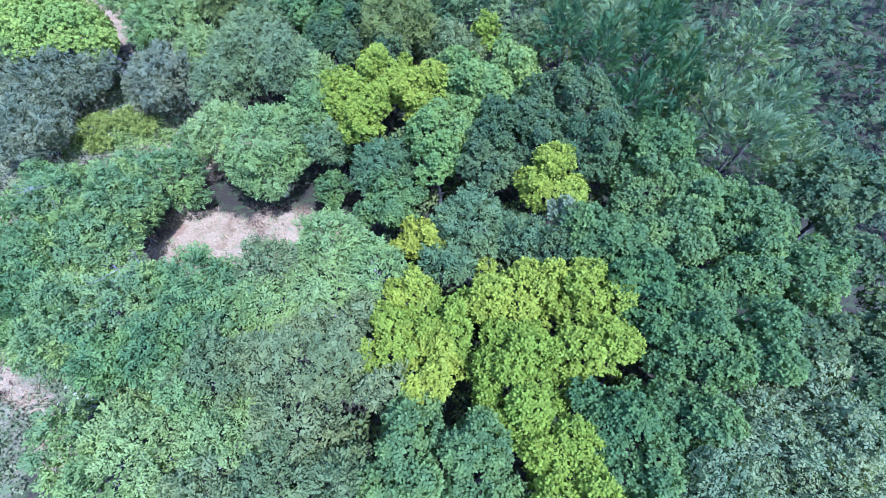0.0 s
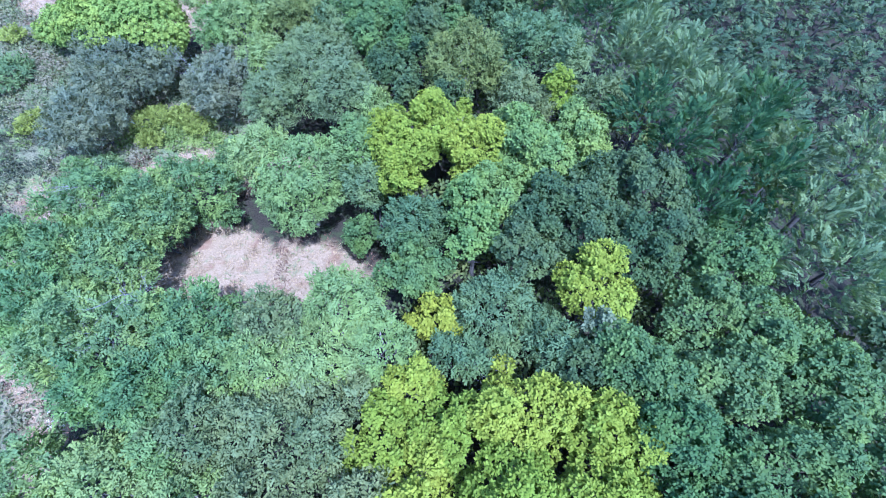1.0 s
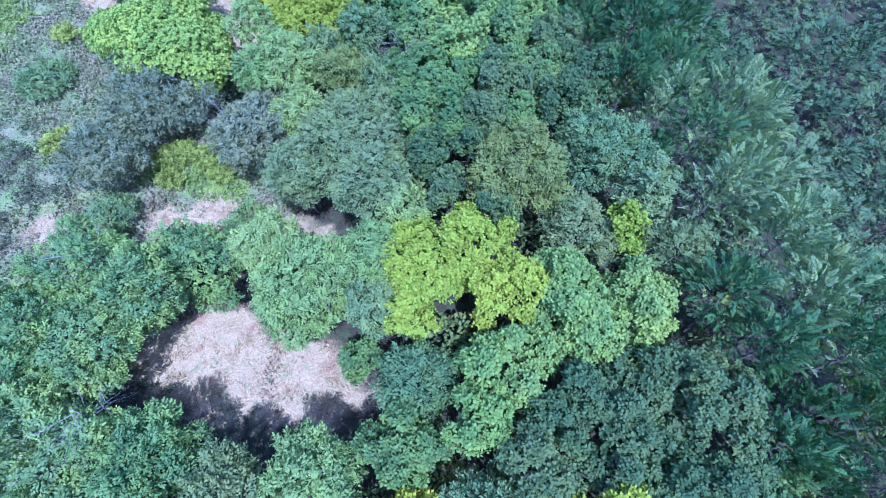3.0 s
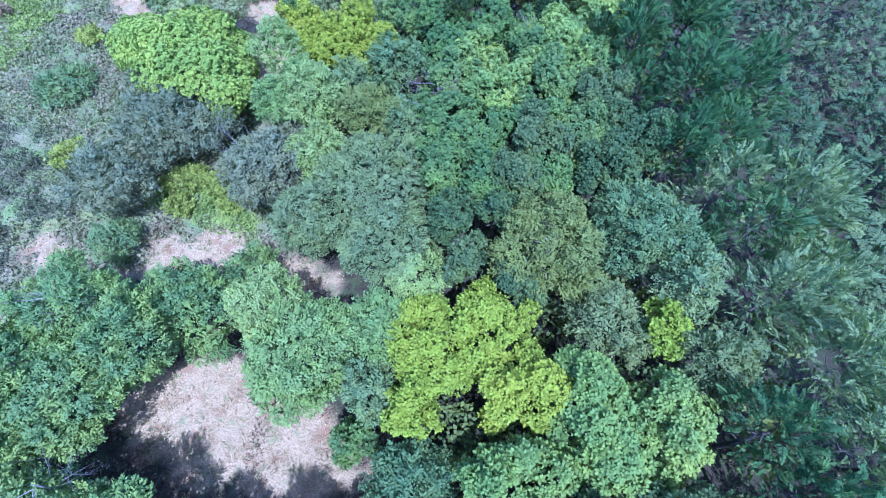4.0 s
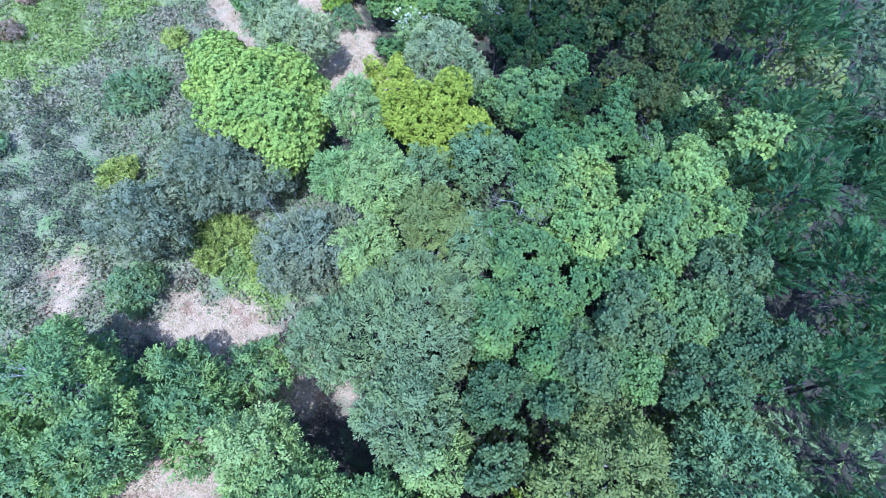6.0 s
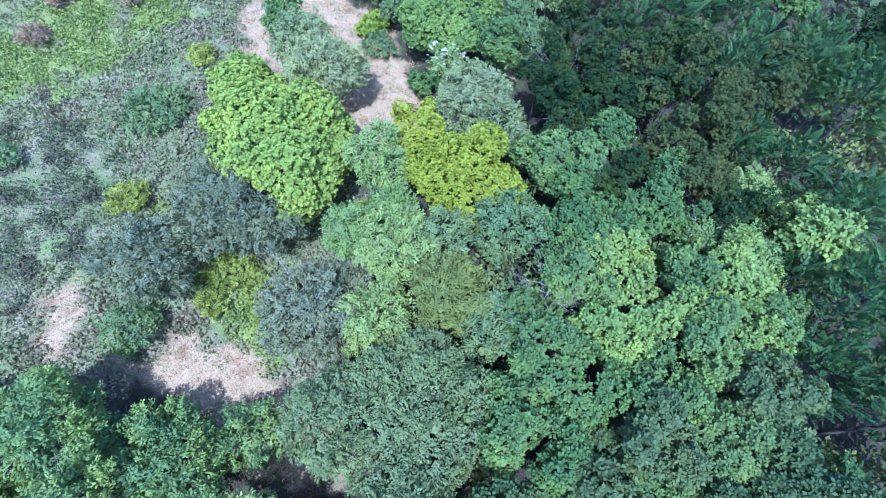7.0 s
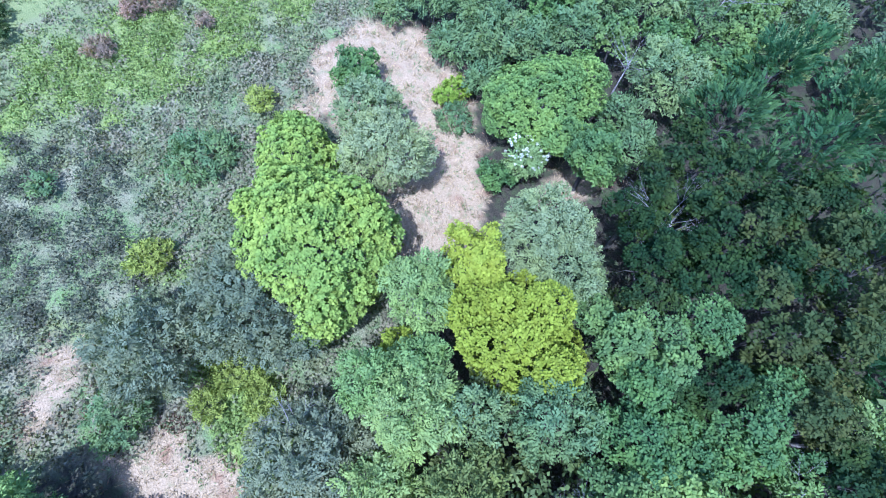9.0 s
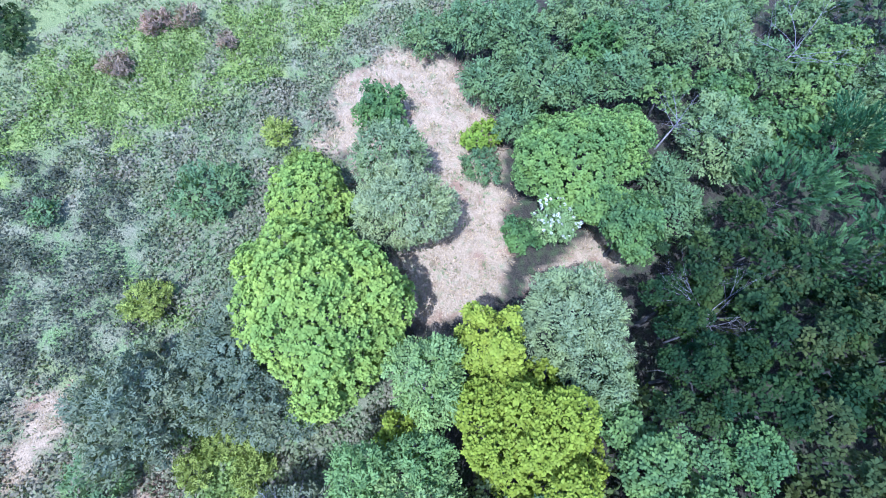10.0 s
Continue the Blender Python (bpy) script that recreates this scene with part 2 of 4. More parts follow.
def branch(rng, sticks, start, way, length, radius, depth, spread=0.6, lift=0.0, kids=3):
    """A bent limb with its twigs."""
    p, w, r = np.array(start, float), unit(np.array(way, float)), radius
    n = 2 + (depth > 1)
    for i in range(n):
        w = unit(w + rng.normal(0, 0.13, 3) + np.array((0, 0, lift)))
        q = p + w * length / n
        r2 = r * (0.78 if i < n - 1 else 0.5)
        sticks.append((p, q, r, r2))
        if depth > 0 and i > 0:
            for _ in range(kids):
                branch(rng, sticks, q, unit(w + rng.normal(0, spread, 3)), length * rng.uniform(0.4, 0.65), r2 * 0.6, depth - 1, spread, lift, kids)
        p, r = q, r2


def crown(rng, r, deep, kind, others, coarse=1.0, low=0.22):
    """Leaves of a lobed crown of that radius and depth, its middle at the origin."""
    k = KINDS[kind]
    L, W, gap = k["leaf"] * coarse, k["width"] * coarse, k["gap"] * coarse
    form, per = k["form"], k["per"]
    n_lobe = int(k["lumps"] + 4 * r)
    d = unit(rng.normal(0, 1, (n_lobe, 3)))
    d[:, 2] = np.abs(d[:, 2]) * 1.1 - 0.25
    d = unit(d)
    q = rng.uniform(k["q"][0], k["q"][1], n_lobe)
    egg = rng.uniform(0.88, 1.12)
    scale = np.array((r * egg, r / egg, deep / 2))
    stretch = 1 + k["wob"] * np.sin(np.arctan2(d[:, 1], d[:, 0]) * rng.randint(2, 5) + rng.uniform(0, 6))
    c = d * (1.02 * stretch - q)[:, None] * scale
    if form == "flat":
        c[:, :2] *= (1.12 - 0.6 * np.clip(d[:, 2:], 0, 1))
    c = np.vstack([c, [[0, 0, 0]]])
    q = np.append(q, k["core"])
    rad = q[:, None] * (scale * 0.75 + 0.25 * r)
    area = 5.2 * math.pi * r * (0.55 * r + 0.45 * deep / 2)

    def shell(lo, hi, free, cell):
        """Points spread evenly over the lobes, with their outward normals."""
        pick = rng.choice(len(q), int(7 * area / cell ** 2), p=q ** 2 / (q ** 2).sum())
        way = unit(rng.normal(0, 1, (len(pick), 3)) + np.array((0, 0, 0.35)))
        pos = c[pick] + way * rad[pick] * rng.uniform(lo, hi, len(pick))[:, None]
        good = pos[:, 2] > -deep * low
        for j in range(len(q)):
            good &= (pick == j) | (np.linalg.norm((pos - c[j]) / rad[j], axis=1) > free)
        for ax, ay, az, ar, ad in others:
            good &= np.linalg.norm((pos - (ax, ay, az)) / (ar, ar, ad), axis=1) > 0.8
        pos, way = pos[good], way[good]
        first = np.unique(np.floor(pos / cell + rng.uniform(0, 1, 3)).astype(int), axis=0, return_index=True)[1]
        return pos[first], unit(way[first] / rad.mean(0))

    pos, way = shell(0.9, 1.03, 0.88, gap)
    m = len(pos)
    out = unit(pos / scale)
    i = np.repeat(np.arange(m), per)
    n = m * per
    step = np.tile(np.arange(per), m)
    size = rng.uniform(0.8, 1.15, n) * rng.uniform(0.75, 1.2, m)[i]
    sky = np.array((0, 0, 1.0))
    if form == "rosette":
        # stars of leaves round the tip of a shoot
        axis = unit(0.55 * way + 0.3 * out + 0.4 * sky + rng.normal(0, 0.2, (m, 3)))
        e = unit(np.cross(axis, rng.normal(0, 1, (m, 3))))
        g = np.cross(axis, e)
        turn = step * (2 * math.pi / per) * 2.0 + rng.uniform(-0.35, 0.35, n)
        ring = e[i] * np.cos(turn)[:, None] + g[i] * np.sin(turn)[:, None]
        rise = np.where(step < per // 2, 0.18, 0.75) + rng.uniform(-0.2, 0.2, n)
        w = unit(ring + axis[i] * rise[:, None])
        base = pos[i] + ring * 0.015 + axis[i] * np.where(step < per // 2, -0.03, 0.03)[:, None]
        up = unit(axis[i] - 0.25 * ring + rng.normal(0, 0.12, (n, 3)))
    elif form == "spray":
        # short leafy shoots, combed outwards and down the crown
        axis = unit(0.4 * way + 0.45 * out * np.array((1, 1, 0.4)) + np.array((0, 0, 0.2 + k["droop"])) + rng.normal(0, 0.5, (m, 3)))
        lift = unit(0.6 * way + 0.35 * out + 0.4 * sky + rng.normal(0, 0.12, (m, 3)))
        side = unit(np.cross(axis, lift))
        lift = np.cross(side, axis)
        t = (step + rng.uniform(0, 1, n)) / per
        sgn = np.where(step % 2 == 0, 1.0, -1.0)
        base = pos[i] + axis[i] * ((t - 0.45) * 1.5 * gap)[:, None] + lift[i] * (0.05 * (1 - t) * rng.uniform(0, 1, n))[:, None] + side[i] * (sgn * gap * 0.34 * rng.uniform(0, 1, n) * (1.1 - t))[:, None]
        w = unit(axis[i] + side[i] * (sgn * rng.uniform(0.2, 1.2, n))[:, None] + rng.normal(0, 0.3, (n, 3)))
        up = unit(lift[i] + rng.normal(0, 0.26, (n, 3)))
    else:
        # long arching plumes with two ranks of leaves
        axis = unit(out * np.array((0.6, 0.6, 0.25)) + 0.2 * way + np.array((0, 0, k["droop"])) + rng.normal(0, 0.22, (m, 3)))
        lift = unit(0.5 * way + 0.3 * out + 0.6 * sky)
        side = unit(np.cross(axis, lift) + rng.normal(0, 0.2, (m, 3)))
        lift = np.cross(side, axis)
        long = (k["clump"] * rng.uniform(0.65, 1.25, m))[i]
        t = (step + rng.uniform(0, 0.8, n)) / per
        sgn = np.where(step % 2 == 0, 1.0, -1.0)
        base = pos[i] + axis[i] * ((t - 0.3) * long)[:, None]
        base[:, 2] -= 0.3 * long * t * t
        ahead = unit(axis[i] - sky * (0.5 * t)[:, None])
        w = unit(0.65 * ahead + side[i] * (sgn * np.clip(1.15 - t, 0.1, 0.9))[:, None] + rng.normal(0, 0.1, (n, 3)))
        up = unit(lift[i] + rng.normal(0, 0.12, (n, 3)))
        size = size * np.clip(1.25 - 0.65 * t, 0.4, 1.15)
    outer = leaves(base, w, up, L * size, W * size, 0.12)
    # larger shaded foliage further in
    if not k["back"] or form == "flat":
        return outer
    p2, w2 = shell(0.6, 0.78, 0.66, 0.34)
    b = len(p2)
    inner = leaves(p2 - 0.1 * w2 - 0.17 * (t2 := unit(np.cross(w2, rng.normal(0, 1, (b, 3))))), t2, unit(w2 + 0.3 * sky + rng.normal(0, 0.45, (b, 3))), np.full(b, 0.34), np.full(b, 0.24), 0.2)
    return np.concatenate([outer, inner])


def K(name, label, base, second, form, leaf, width, clump, gap, per, lumps, q, droop=0.0, stems=1, bark=None, category="tree", gloss=0.08, rough=0.7, through_light=0.3, core=0.7, wob=0.14, back=True):
    base = (1.52 * base[0], 1.2 * base[1], 1.2 * base[2])
    second = (1.84 * second[0], 1.4 * second[1], 1.14 * second[2])
    mat = leaf_material(name + "_leaves", base, second, gloss, rough, through_light, 0.1)
    return dict(name=name, label=label, mat=mat, form=form, leaf=leaf, width=width, clump=clump, gap=gap, per=per, lumps=lumps, q=q, droop=droop,
                stems=stems, bark=bark or BARK, category=category, core=core, wob=wob, back=back)


KINDS = {
    "oak": K("oak_tree", "young oak with mid-green leaves in dense clumps", (0.048, 0.105, 0.033), (0.064, 0.13, 0.036), "rosette", 0.128, 0.083, 0.15, 0.215, 8, 13, (0.2, 0.36), gloss=0.1, rough=0.6, core=0.58, wob=0.18),
    "darkoak": K("oak_tree", "dark green oak with glossy clumped leaves", (0.038, 0.078, 0.03), (0.048, 0.09, 0.032), "rosette", 0.128, 0.083, 0.15, 0.215, 8, 13, (0.2, 0.36), gloss=0.12, rough=0.6, core=0.58, wob=0.18),
    "paleoak": K("oak_tree", "pale grey-green oak with feathery leafy shoots", (0.085, 0.145, 0.065), (0.1, 0.16, 0.07), "spray", 0.12, 0.062, 0.15, 0.22, 10, 13, (0.2, 0.36), gloss=0.16, core=0.58, wob=0.18),
    "yellowoak": K("oak_tree", "yellow-green oak with bright clumped leaves", (0.118, 0.19, 0.016), (0.092, 0.165, 0.02), "rosette", 0.128, 0.083, 0.15, 0.215, 8, 13, (0.2, 0.36), gloss=0.1, rough=0.6, core=0.58, wob=0.18),
    "brightoak": K("oak_tree", "bright green oak with light leafy shoot tips", (0.074, 0.15, 0.038), (0.09, 0.168, 0.04), "rosette", 0.13, 0.09, 0.15, 0.215, 8, 13, (0.2, 0.36), gloss=0.1, rough=0.6, core=0.58, wob=0.18),
    "goldoak": K("oak_tree", "golden yellow-green oak with small clumped leaves", (0.138, 0.2, 0.016), (0.12, 0.182, 0.018), "rosette", 0.128, 0.083, 0.15, 0.215, 8, 13, (0.2, 0.36), gloss=0.1, rough=0.6, core=0.58, wob=0.18),
    "brownoak": K("oak_tree", "olive-brown tinged oak with clumped leaves", (0.022, 0.045, 0.014), (0.032, 0.05, 0.015), "rosette", 0.128, 0.083, 0.15, 0.215, 8, 13, (0.15, 0.28), core=0.5, wob=0.26, back=False),
    # the oak again, leaf colour lowered to paint in the shade of its stand
    "shadeoak": K("oak_tree", "deep green oak with shade put into its dark leaf colour", (0.011, 0.03, 0.01), (0.02, 0.042, 0.01), "rosette", 0.128, 0.083, 0.15, 0.215, 8, 13, (0.15, 0.28), gloss=0.08, core=0.5, wob=0.26, back=False),
    "sycamore": K("sycamore_tree", "broad sycamore with fresh bright green leaf clumps", (0.09, 0.178, 0.034), (0.1, 0.182, 0.034), "rosette", 0.13, 0.095, 0.15, 0.225, 9, 30, (0.13, 0.26), core=0.78, wob=0.09),
    "birch": K("birch_tree", "young birch with soft light green foliage", (0.1, 0.182, 0.056), (0.092, 0.17, 0.05), "spray", 0.115, 0.058, 0.15, 0.21, 10, 24, (0.15, 0.28), -0.25, 2, BIRCH_BARK, core=0.78, wob=0.08),
    "brownbirch": K("birch_tree", "olive-brown birch with fine thinning foliage", (0.085, 0.132, 0.036), (0.078, 0.12, 0.033), "spray", 0.12, 0.062, 0.15, 0.22, 10, 22, (0.15, 0.28), -0.2, 2, BIRCH_BARK),
    "willow": K("willow_tree", "blue-green goat willow with fine dense leaves", (0.082, 0.138, 0.058), (0.074, 0.126, 0.05), "spray", 0.11, 0.056, 0.15, 0.205, 10, 24, (0.15, 0.28), -0.15, 3, core=0.8, wob=0.08),
    "palewillow": K("willow_tree", "pale grey-green goat willow in the straw clearing", (0.112, 0.175, 0.08), (0.1, 0.16, 0.07), "spray", 0.11, 0.056, 0.15, 0.205, 10, 24, (0.15, 0.28), -0.15, 3, core=0.8, wob=0.08),
    "sallow": K("sallow_bush", "grey-green sallow bush with fine leaves", (0.068, 0.134, 0.056), (0.07, 0.128, 0.05), "spray", 0.12, 0.062, 0.15, 0.22, 10, 18, (0.16, 0.3), -0.05, 4, category="bush", core=0.78, wob=0.1),
    "greysallow": K("sallow_bush", "tall grey-green sallow with fine silvery leaves", (0.08, 0.134, 0.052), (0.076, 0.122, 0.048), "spray", 0.12, 0.062, 0.15, 0.22, 10, 22, (0.16, 0.3), -0.05, 4, category="bush", core=0.75),
    "darksallow": K("sallow_bush", "dark blue-grey sallow with thin greyish foliage", (0.082, 0.126, 0.074), (0.08, 0.116, 0.068), "spray", 0.12, 0.062, 0.15, 0.22, 10, 20, (0.17, 0.3), 0.1, 4, category="bush"),
    "hazel": K("hazel_bush", "dense green hazel thicket with layered foliage", (0.066, 0.138, 0.05), (0.088, 0.165, 0.046), "spray", 0.12, 0.062, 0.15, 0.22, 10, 24, (0.15, 0.28), -0.05, 4, category="bush", core=0.76),
    "hornbeam": K("hornbeam_tree", "dark green hornbeam with spiky horizontal sprays", (0.028, 0.076, 0.03), (0.038, 0.092, 0.032), "flat", 0.14, 0.062, 0.62, 0.35, 20, 14, (0.18, 0.34), 0.75, gloss=0.1, core=0.55, wob=0.2),
    "palehornbeam": K("hornbeam_tree", "green hornbeam with light spiky horizontal sprays", (0.085, 0.155, 0.07), (0.1, 0.172, 0.074), "flat", 0.14, 0.062, 0.62, 0.35, 20, 14, (0.18, 0.34), 0.7, gloss=0.12, core=0.55, wob=0.2),
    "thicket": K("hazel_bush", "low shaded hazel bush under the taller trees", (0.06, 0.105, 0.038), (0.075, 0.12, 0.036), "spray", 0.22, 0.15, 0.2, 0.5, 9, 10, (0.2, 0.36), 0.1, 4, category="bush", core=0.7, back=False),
    "broom": K("broom_bush", "low yellow-green broom bush on the heath", (0.12, 0.19, 0.035), (0.095, 0.16, 0.035), "spray", 0.1, 0.05, 0.12, 0.16, 10, 10, (0.2, 0.36), 0.2, 4, category="bush", core=0.7),
    "heatherbush": K("heather_bush", "rounded dull purple-brown old heather bush", (0.125, 0.12, 0.082), (0.15, 0.135, 0.1), "spray", 0.1, 0.04, 0.1, 0.15, 10, 10, (0.2, 0.36), 0.2, 4, category="bush", core=0.75),
    "whitebeam": K("whitebeam_tree", "small whitebeam with grey-green silvery leaves", (0.1, 0.15, 0.08), (0.08, 0.13, 0.06), "rosette", 0.128, 0.083, 0.15, 0.215, 8, 10, (0.22, 0.38), core=0.5),
    "elder": K("elder_bush", "green elder bush with flat white flower heads", (0.1, 0.19, 0.07), (0.085, 0.16, 0.06), "spray", 0.12, 0.062, 0.15, 0.22, 10, 6, (0.3, 0.46), 0.0, 4, category="bush"),
    "farwood": K("hornbeam_tree", "dark green hornbeam at the far side of the wood", (0.04, 0.078, 0.04), (0.055, 0.095, 0.042), "flat", 0.24, 0.13, 0.6, 0.55, 10, 14, (0.2, 0.36), 0.3, gloss=0.1, core=0.6, wob=0.2),
    "spruce": K("spruce_tree", "dark grey-green spruce with drooping branches", (0.036, 0.074, 0.038), (0.048, 0.088, 0.042), "flat", 0.19, 0.085, 0.55, 0.42, 10, 14, (0.2, 0.36), 0.15, gloss=0.03, rough=0.8, through_light=0.2),
}
PLANTS = []
DEAD = []
STANDING = []


def plant(kind, x, y, top, r):
    """Note a tree or bush of that kind, with the height of its highest leaves and its crown's radius."""
    g = float(ground_z(x, y))
    pointed = KINDS[kind]["form"] == "flat"
    if pointed:
        top += 0.9 * math.sin(7.3 * x + 4.1 * y) - 0.2
    tall = max(top - g, 0.8)
    deep = min(tall * 0.92, (2.5 if pointed else 1.55) * r + 1.1)
    r *= 1.02 if pointed else 1.1 if KINDS[kind]["form"] == "spray" or kind == "sycamore" else 1.13
    STANDING.append((x, y, r))
    PLANTS.append((kind, x, y, g, tall, deep, r))


def grow(number, kind, x, y, g, tall, deep, r):
    """One tree or bush: trunk with limbs, and a crown of leaves."""
    rng = np.random.RandomState(1000 + number)
    k = KINDS[kind]
    near = [(p[1] - x, p[2] - y, p[3] + p[4] - p[5] / 2 - (g + tall - deep / 2), p[6], p[5] / 2) for i, p in enumerate(PLANTS)
            if i != number and math.hypot(p[1] - x, p[2] - y) < p[6] + r]
    thing = tagged(new(k["name"]), k["label"], k["category"], "trees and bushes of the wood")
    thing.empty_display_size = 0.3
    thing.location = (x, y, g)
    mid = tall - deep / 2
    coarse = 1.0 if "hornbeam" in kind else 1.3 if 0.78 * x + 0.63 * y > 17 or y > 33 or x < -27 else 1.0
    low = 0.06 if inside(WOOD, np.array([x]), np.array([y]))[0] > 1.5 else 0.22
    sticks = []
    for s in range(k["stems"]):
        a = rng.uniform(0, 6.28)
        lean = 0.05 if k["stems"] == 1 else 0.3
        foot = np.array((math.cos(a), math.sin(a), 0)) * (0.0 if k["stems"] == 1 else 0.18)
        head = np.array((math.cos(a) * lean * r * 1.4, math.sin(a) * lean * r * 1.4, mid))
        thick = (0.025 + 0.018 * tall) * (0.7 if k["form"] == "flat" else 1.0) / math.sqrt(k["stems"])
        knee = foot * 0.4 + head * 0.5 + rng.normal(0, 0.06, 3)
        sticks += [(foot - np.array((0, 0, 0.15)), knee, thick * 1.2, thick * 0.8), (knee, head, thick * 0.8, thick * 0.25)]
        for i in range(3 if k["stems"] > 1 else 6):
            b = rng.uniform(0, 6.28)
            p = knee + (head - knee) * rng.uniform(0.0, 0.9)
            branch(rng, sticks, p, (math.cos(b), math.sin(b), rng.uniform(0.2, 0.9)), (0.36 if k["form"] == "flat" else 0.55) * r, thick * 0.35, 1, kids=1)
    limbs_mesh("trunk", sticks, k["bark"], thing, 3 if len(sticks) > 40 else 4)
    c = leaf_object("crown", crown(rng, r, deep, kind, near, coarse, low), k["mat"], thing)
    c.location = (0, 0, mid)
    return thing



def flowers(x, y, z, r, count, seed):
    """A bush's flat white flower heads, each a low dome of small florets."""
    rng = np.random.RandomState(seed)
    bush = min((o for o in scene.objects if o.get("category") == "bush"), key=lambda o: (o.location.x - x) ** 2 + (o.location.y - y) ** 2)
    heads = []
    for _ in range(3):
        n, a, d = 34, rng.uniform(0, 6.28, 34), np.sqrt(rng.uniform(0, 1, 34))
        base = np.stack([np.cos(a) * d * 0.075, np.sin(a) * d * 0.075, 0.03 * (1 - d * d)], 1)
        v = leaves(base, unit(np.stack([np.cos(a), np.sin(a), np.full(n, 0.3)], 1)), np.tile((0, 0, 1.0), (n, 1)) + rng.normal(0, 0.2, (n, 3)), np.full(n, 0.04), np.full(n, 0.036))
        me = bpy.data.meshes.new("flower_head")
        quads(me, v.reshape(-1, 3), np.arange(n * 4).reshape(-1, 4))
        me.materials.append(WHITE_FLOWER)
        heads.append(me)
    for i in range(count):
        a, d = rng.uniform(0, 6.28), math.sqrt(rng.uniform(0, 1))
        ob = new("flower_head", heads[i % 3])
        ob.parent = bush
        p = Vector((x + math.cos(a) * d * r, y + math.sin(a) * d * r, z - 0.45 * r * d * d + 0.05)) - bush.location
        ob.matrix_basis = Matrix.Translation(p) @ Euler((rng.uniform(-0.4, 0.4), rng.uniform(-0.4, 0.4), a)).to_matrix().to_4x4() @ Matrix.Scale(rng.uniform(0.4, 0.75), 4)


def dead_tree(x, y, top, r):
    """Bare grey limbs and twigs that stand out of the thicket."""
    DEAD.append((x, y))
    rng = np.random.RandomState(5000 + len(DEAD))
    g = float(ground_z(x, y))
    tall = top - g
    thing = tagged(new("dead_tree"), "leafless dead tree with pale grey twigs", "dead tree", "dead trees")
    thing.location = (x, y, g)
    trunk = [((0, 0, -0.1), (0.1, 0.05, tall * 0.55), 0.05, 0.03), ((0.1, 0.05, tall * 0.55), (0.05, 0.2, tall * 0.8), 0.03, 0.015)]
    limbs_mesh("trunk", trunk, DEAD_WOOD, thing)
    for i in range(9):
        sticks = []
        b = 6.28 * i / 9 + rng.uniform(-0.3, 0.3)
        branch(rng, sticks, (0.08, 0.1, tall * rng.uniform(0.55, 0.78)), (math.cos(b), math.sin(b), rng.uniform(0.2, 0.8)), r * 1.1, 0.013, 2, 0.5, 0.05, 3)
        limbs_mesh("limb", sticks, DEAD_WOOD, thing, 3)



plant("whitebeam", 6.69, 8.63, 6.3, 0.55)
plant("elder", -11.07, 1.27, 2.4, 0.74)
plant("hazel", -14.85, 8.75, 5.4, 1.79)
plant("hazel", -12.05, 8.96, 5.4, 1.72)
plant("hazel", -14.19, 6.20, 5.4, 1.67)
plant("hazel", -12.15, 6.60, 5.4, 1.72)
plant("hazel", -13.80, 4.16, 5.4, 1.68)
plant("hazel", -15.91, 5.78, 5.4, 1.34)
plant("hazel", -11.78, 11.37, 4.0, 1.84)
plant("hazel", -11.09, 3.29, 5.8, 1.75)
plant("hazel", -8.81, 3.83, 5.8, 1.74)
plant("hazel", -6.76, 4.83, 5.8, 1.66)
plant("hazel", -7.08, 2.61, 5.8, 1.55)
plant("hazel", -9.00, 2.12, 5.8, 1.15)
plant("hazel", -4.99, 3.98, 5.8, 1.12)
plant("hazel", -10.20, 2.20, 3.0, 0.60)
plant("greysallow", -3.87, 5.70, 6.3, 1.13)
plant("birch", -2.08, 7.06, 6.0, 1.47)
plant("birch", -2.03, 5.20, 6.0, 1.39)
plant("birch", -0.17, 6.02, 6.0, 1.11)
plant("birch", -3.61, 4.48, 6.0, 1.01)
plant("greysallow", -4.93, 1.98, 5.8, 1.48)
plant("greysallow", -2.77, 2.36, 5.8, 1.55)
plant("greysallow", -0.98, 3.39, 5.8, 1.48)
plant("birch", -6.73, -0.58, 5.5, 1.76)
plant("birch", -4.08, -0.37, 5.5, 1.58)
plant("birch", -7.70, -1.90, 5.0, 1.10)
plant("birch", -5.77, 1.24, 5.5, 1.31)
plant("birch", -6.88, -1.85, 5.5, 1.35)
plant("greysallow", -1.75, 0.62, 5.7, 1.42)
plant("greysallow", -2.33, -1.19, 5.7, 1.34)
plant("greysallow", -0.15, -1.02, 5.7, 0.92)
plant("greysallow", 0.98, 1.71, 5.7, 0.82)
plant("greysallow", -1.61, 2.44, 5.7, 1.51)
plant("greysallow", -3.74, -1.61, 5.7, 1.32)
plant("goldoak", 1.23, 7.64, 5.4, 0.80)
plant("yellowoak", 0.85, 3.39, 5.8, 1.06)
plant("yellowoak", 2.51, 4.34, 5.8, 1.28)
plant("yellowoak", 2.30, 2.33, 5.8, 1.11)
plant("yellowoak", 1.33, 5.12, 5.8, 0.81)
plant("yellowoak", 5.11, 5.42, 6.2, 1.58)
plant("yellowoak", 7.54, 5.38, 6.2, 1.27)
plant("yellowoak", 4.74, 3.05, 6.2, 1.56)
plant("yellowoak", 7.28, 3.24, 6.2, 1.64)
plant("yellowoak", 5.60, 1.18, 6.2, 1.54)
plant("yellowoak", 6.36, -0.54, 6.2, 1.44)
plant("oak", 8.00, 1.53, 6.2, 1.46)
plant("oak", 3.96, -0.44, 6.2, 1.46)
plant("oak", 1.80, -0.16, 6.2, 1.41)
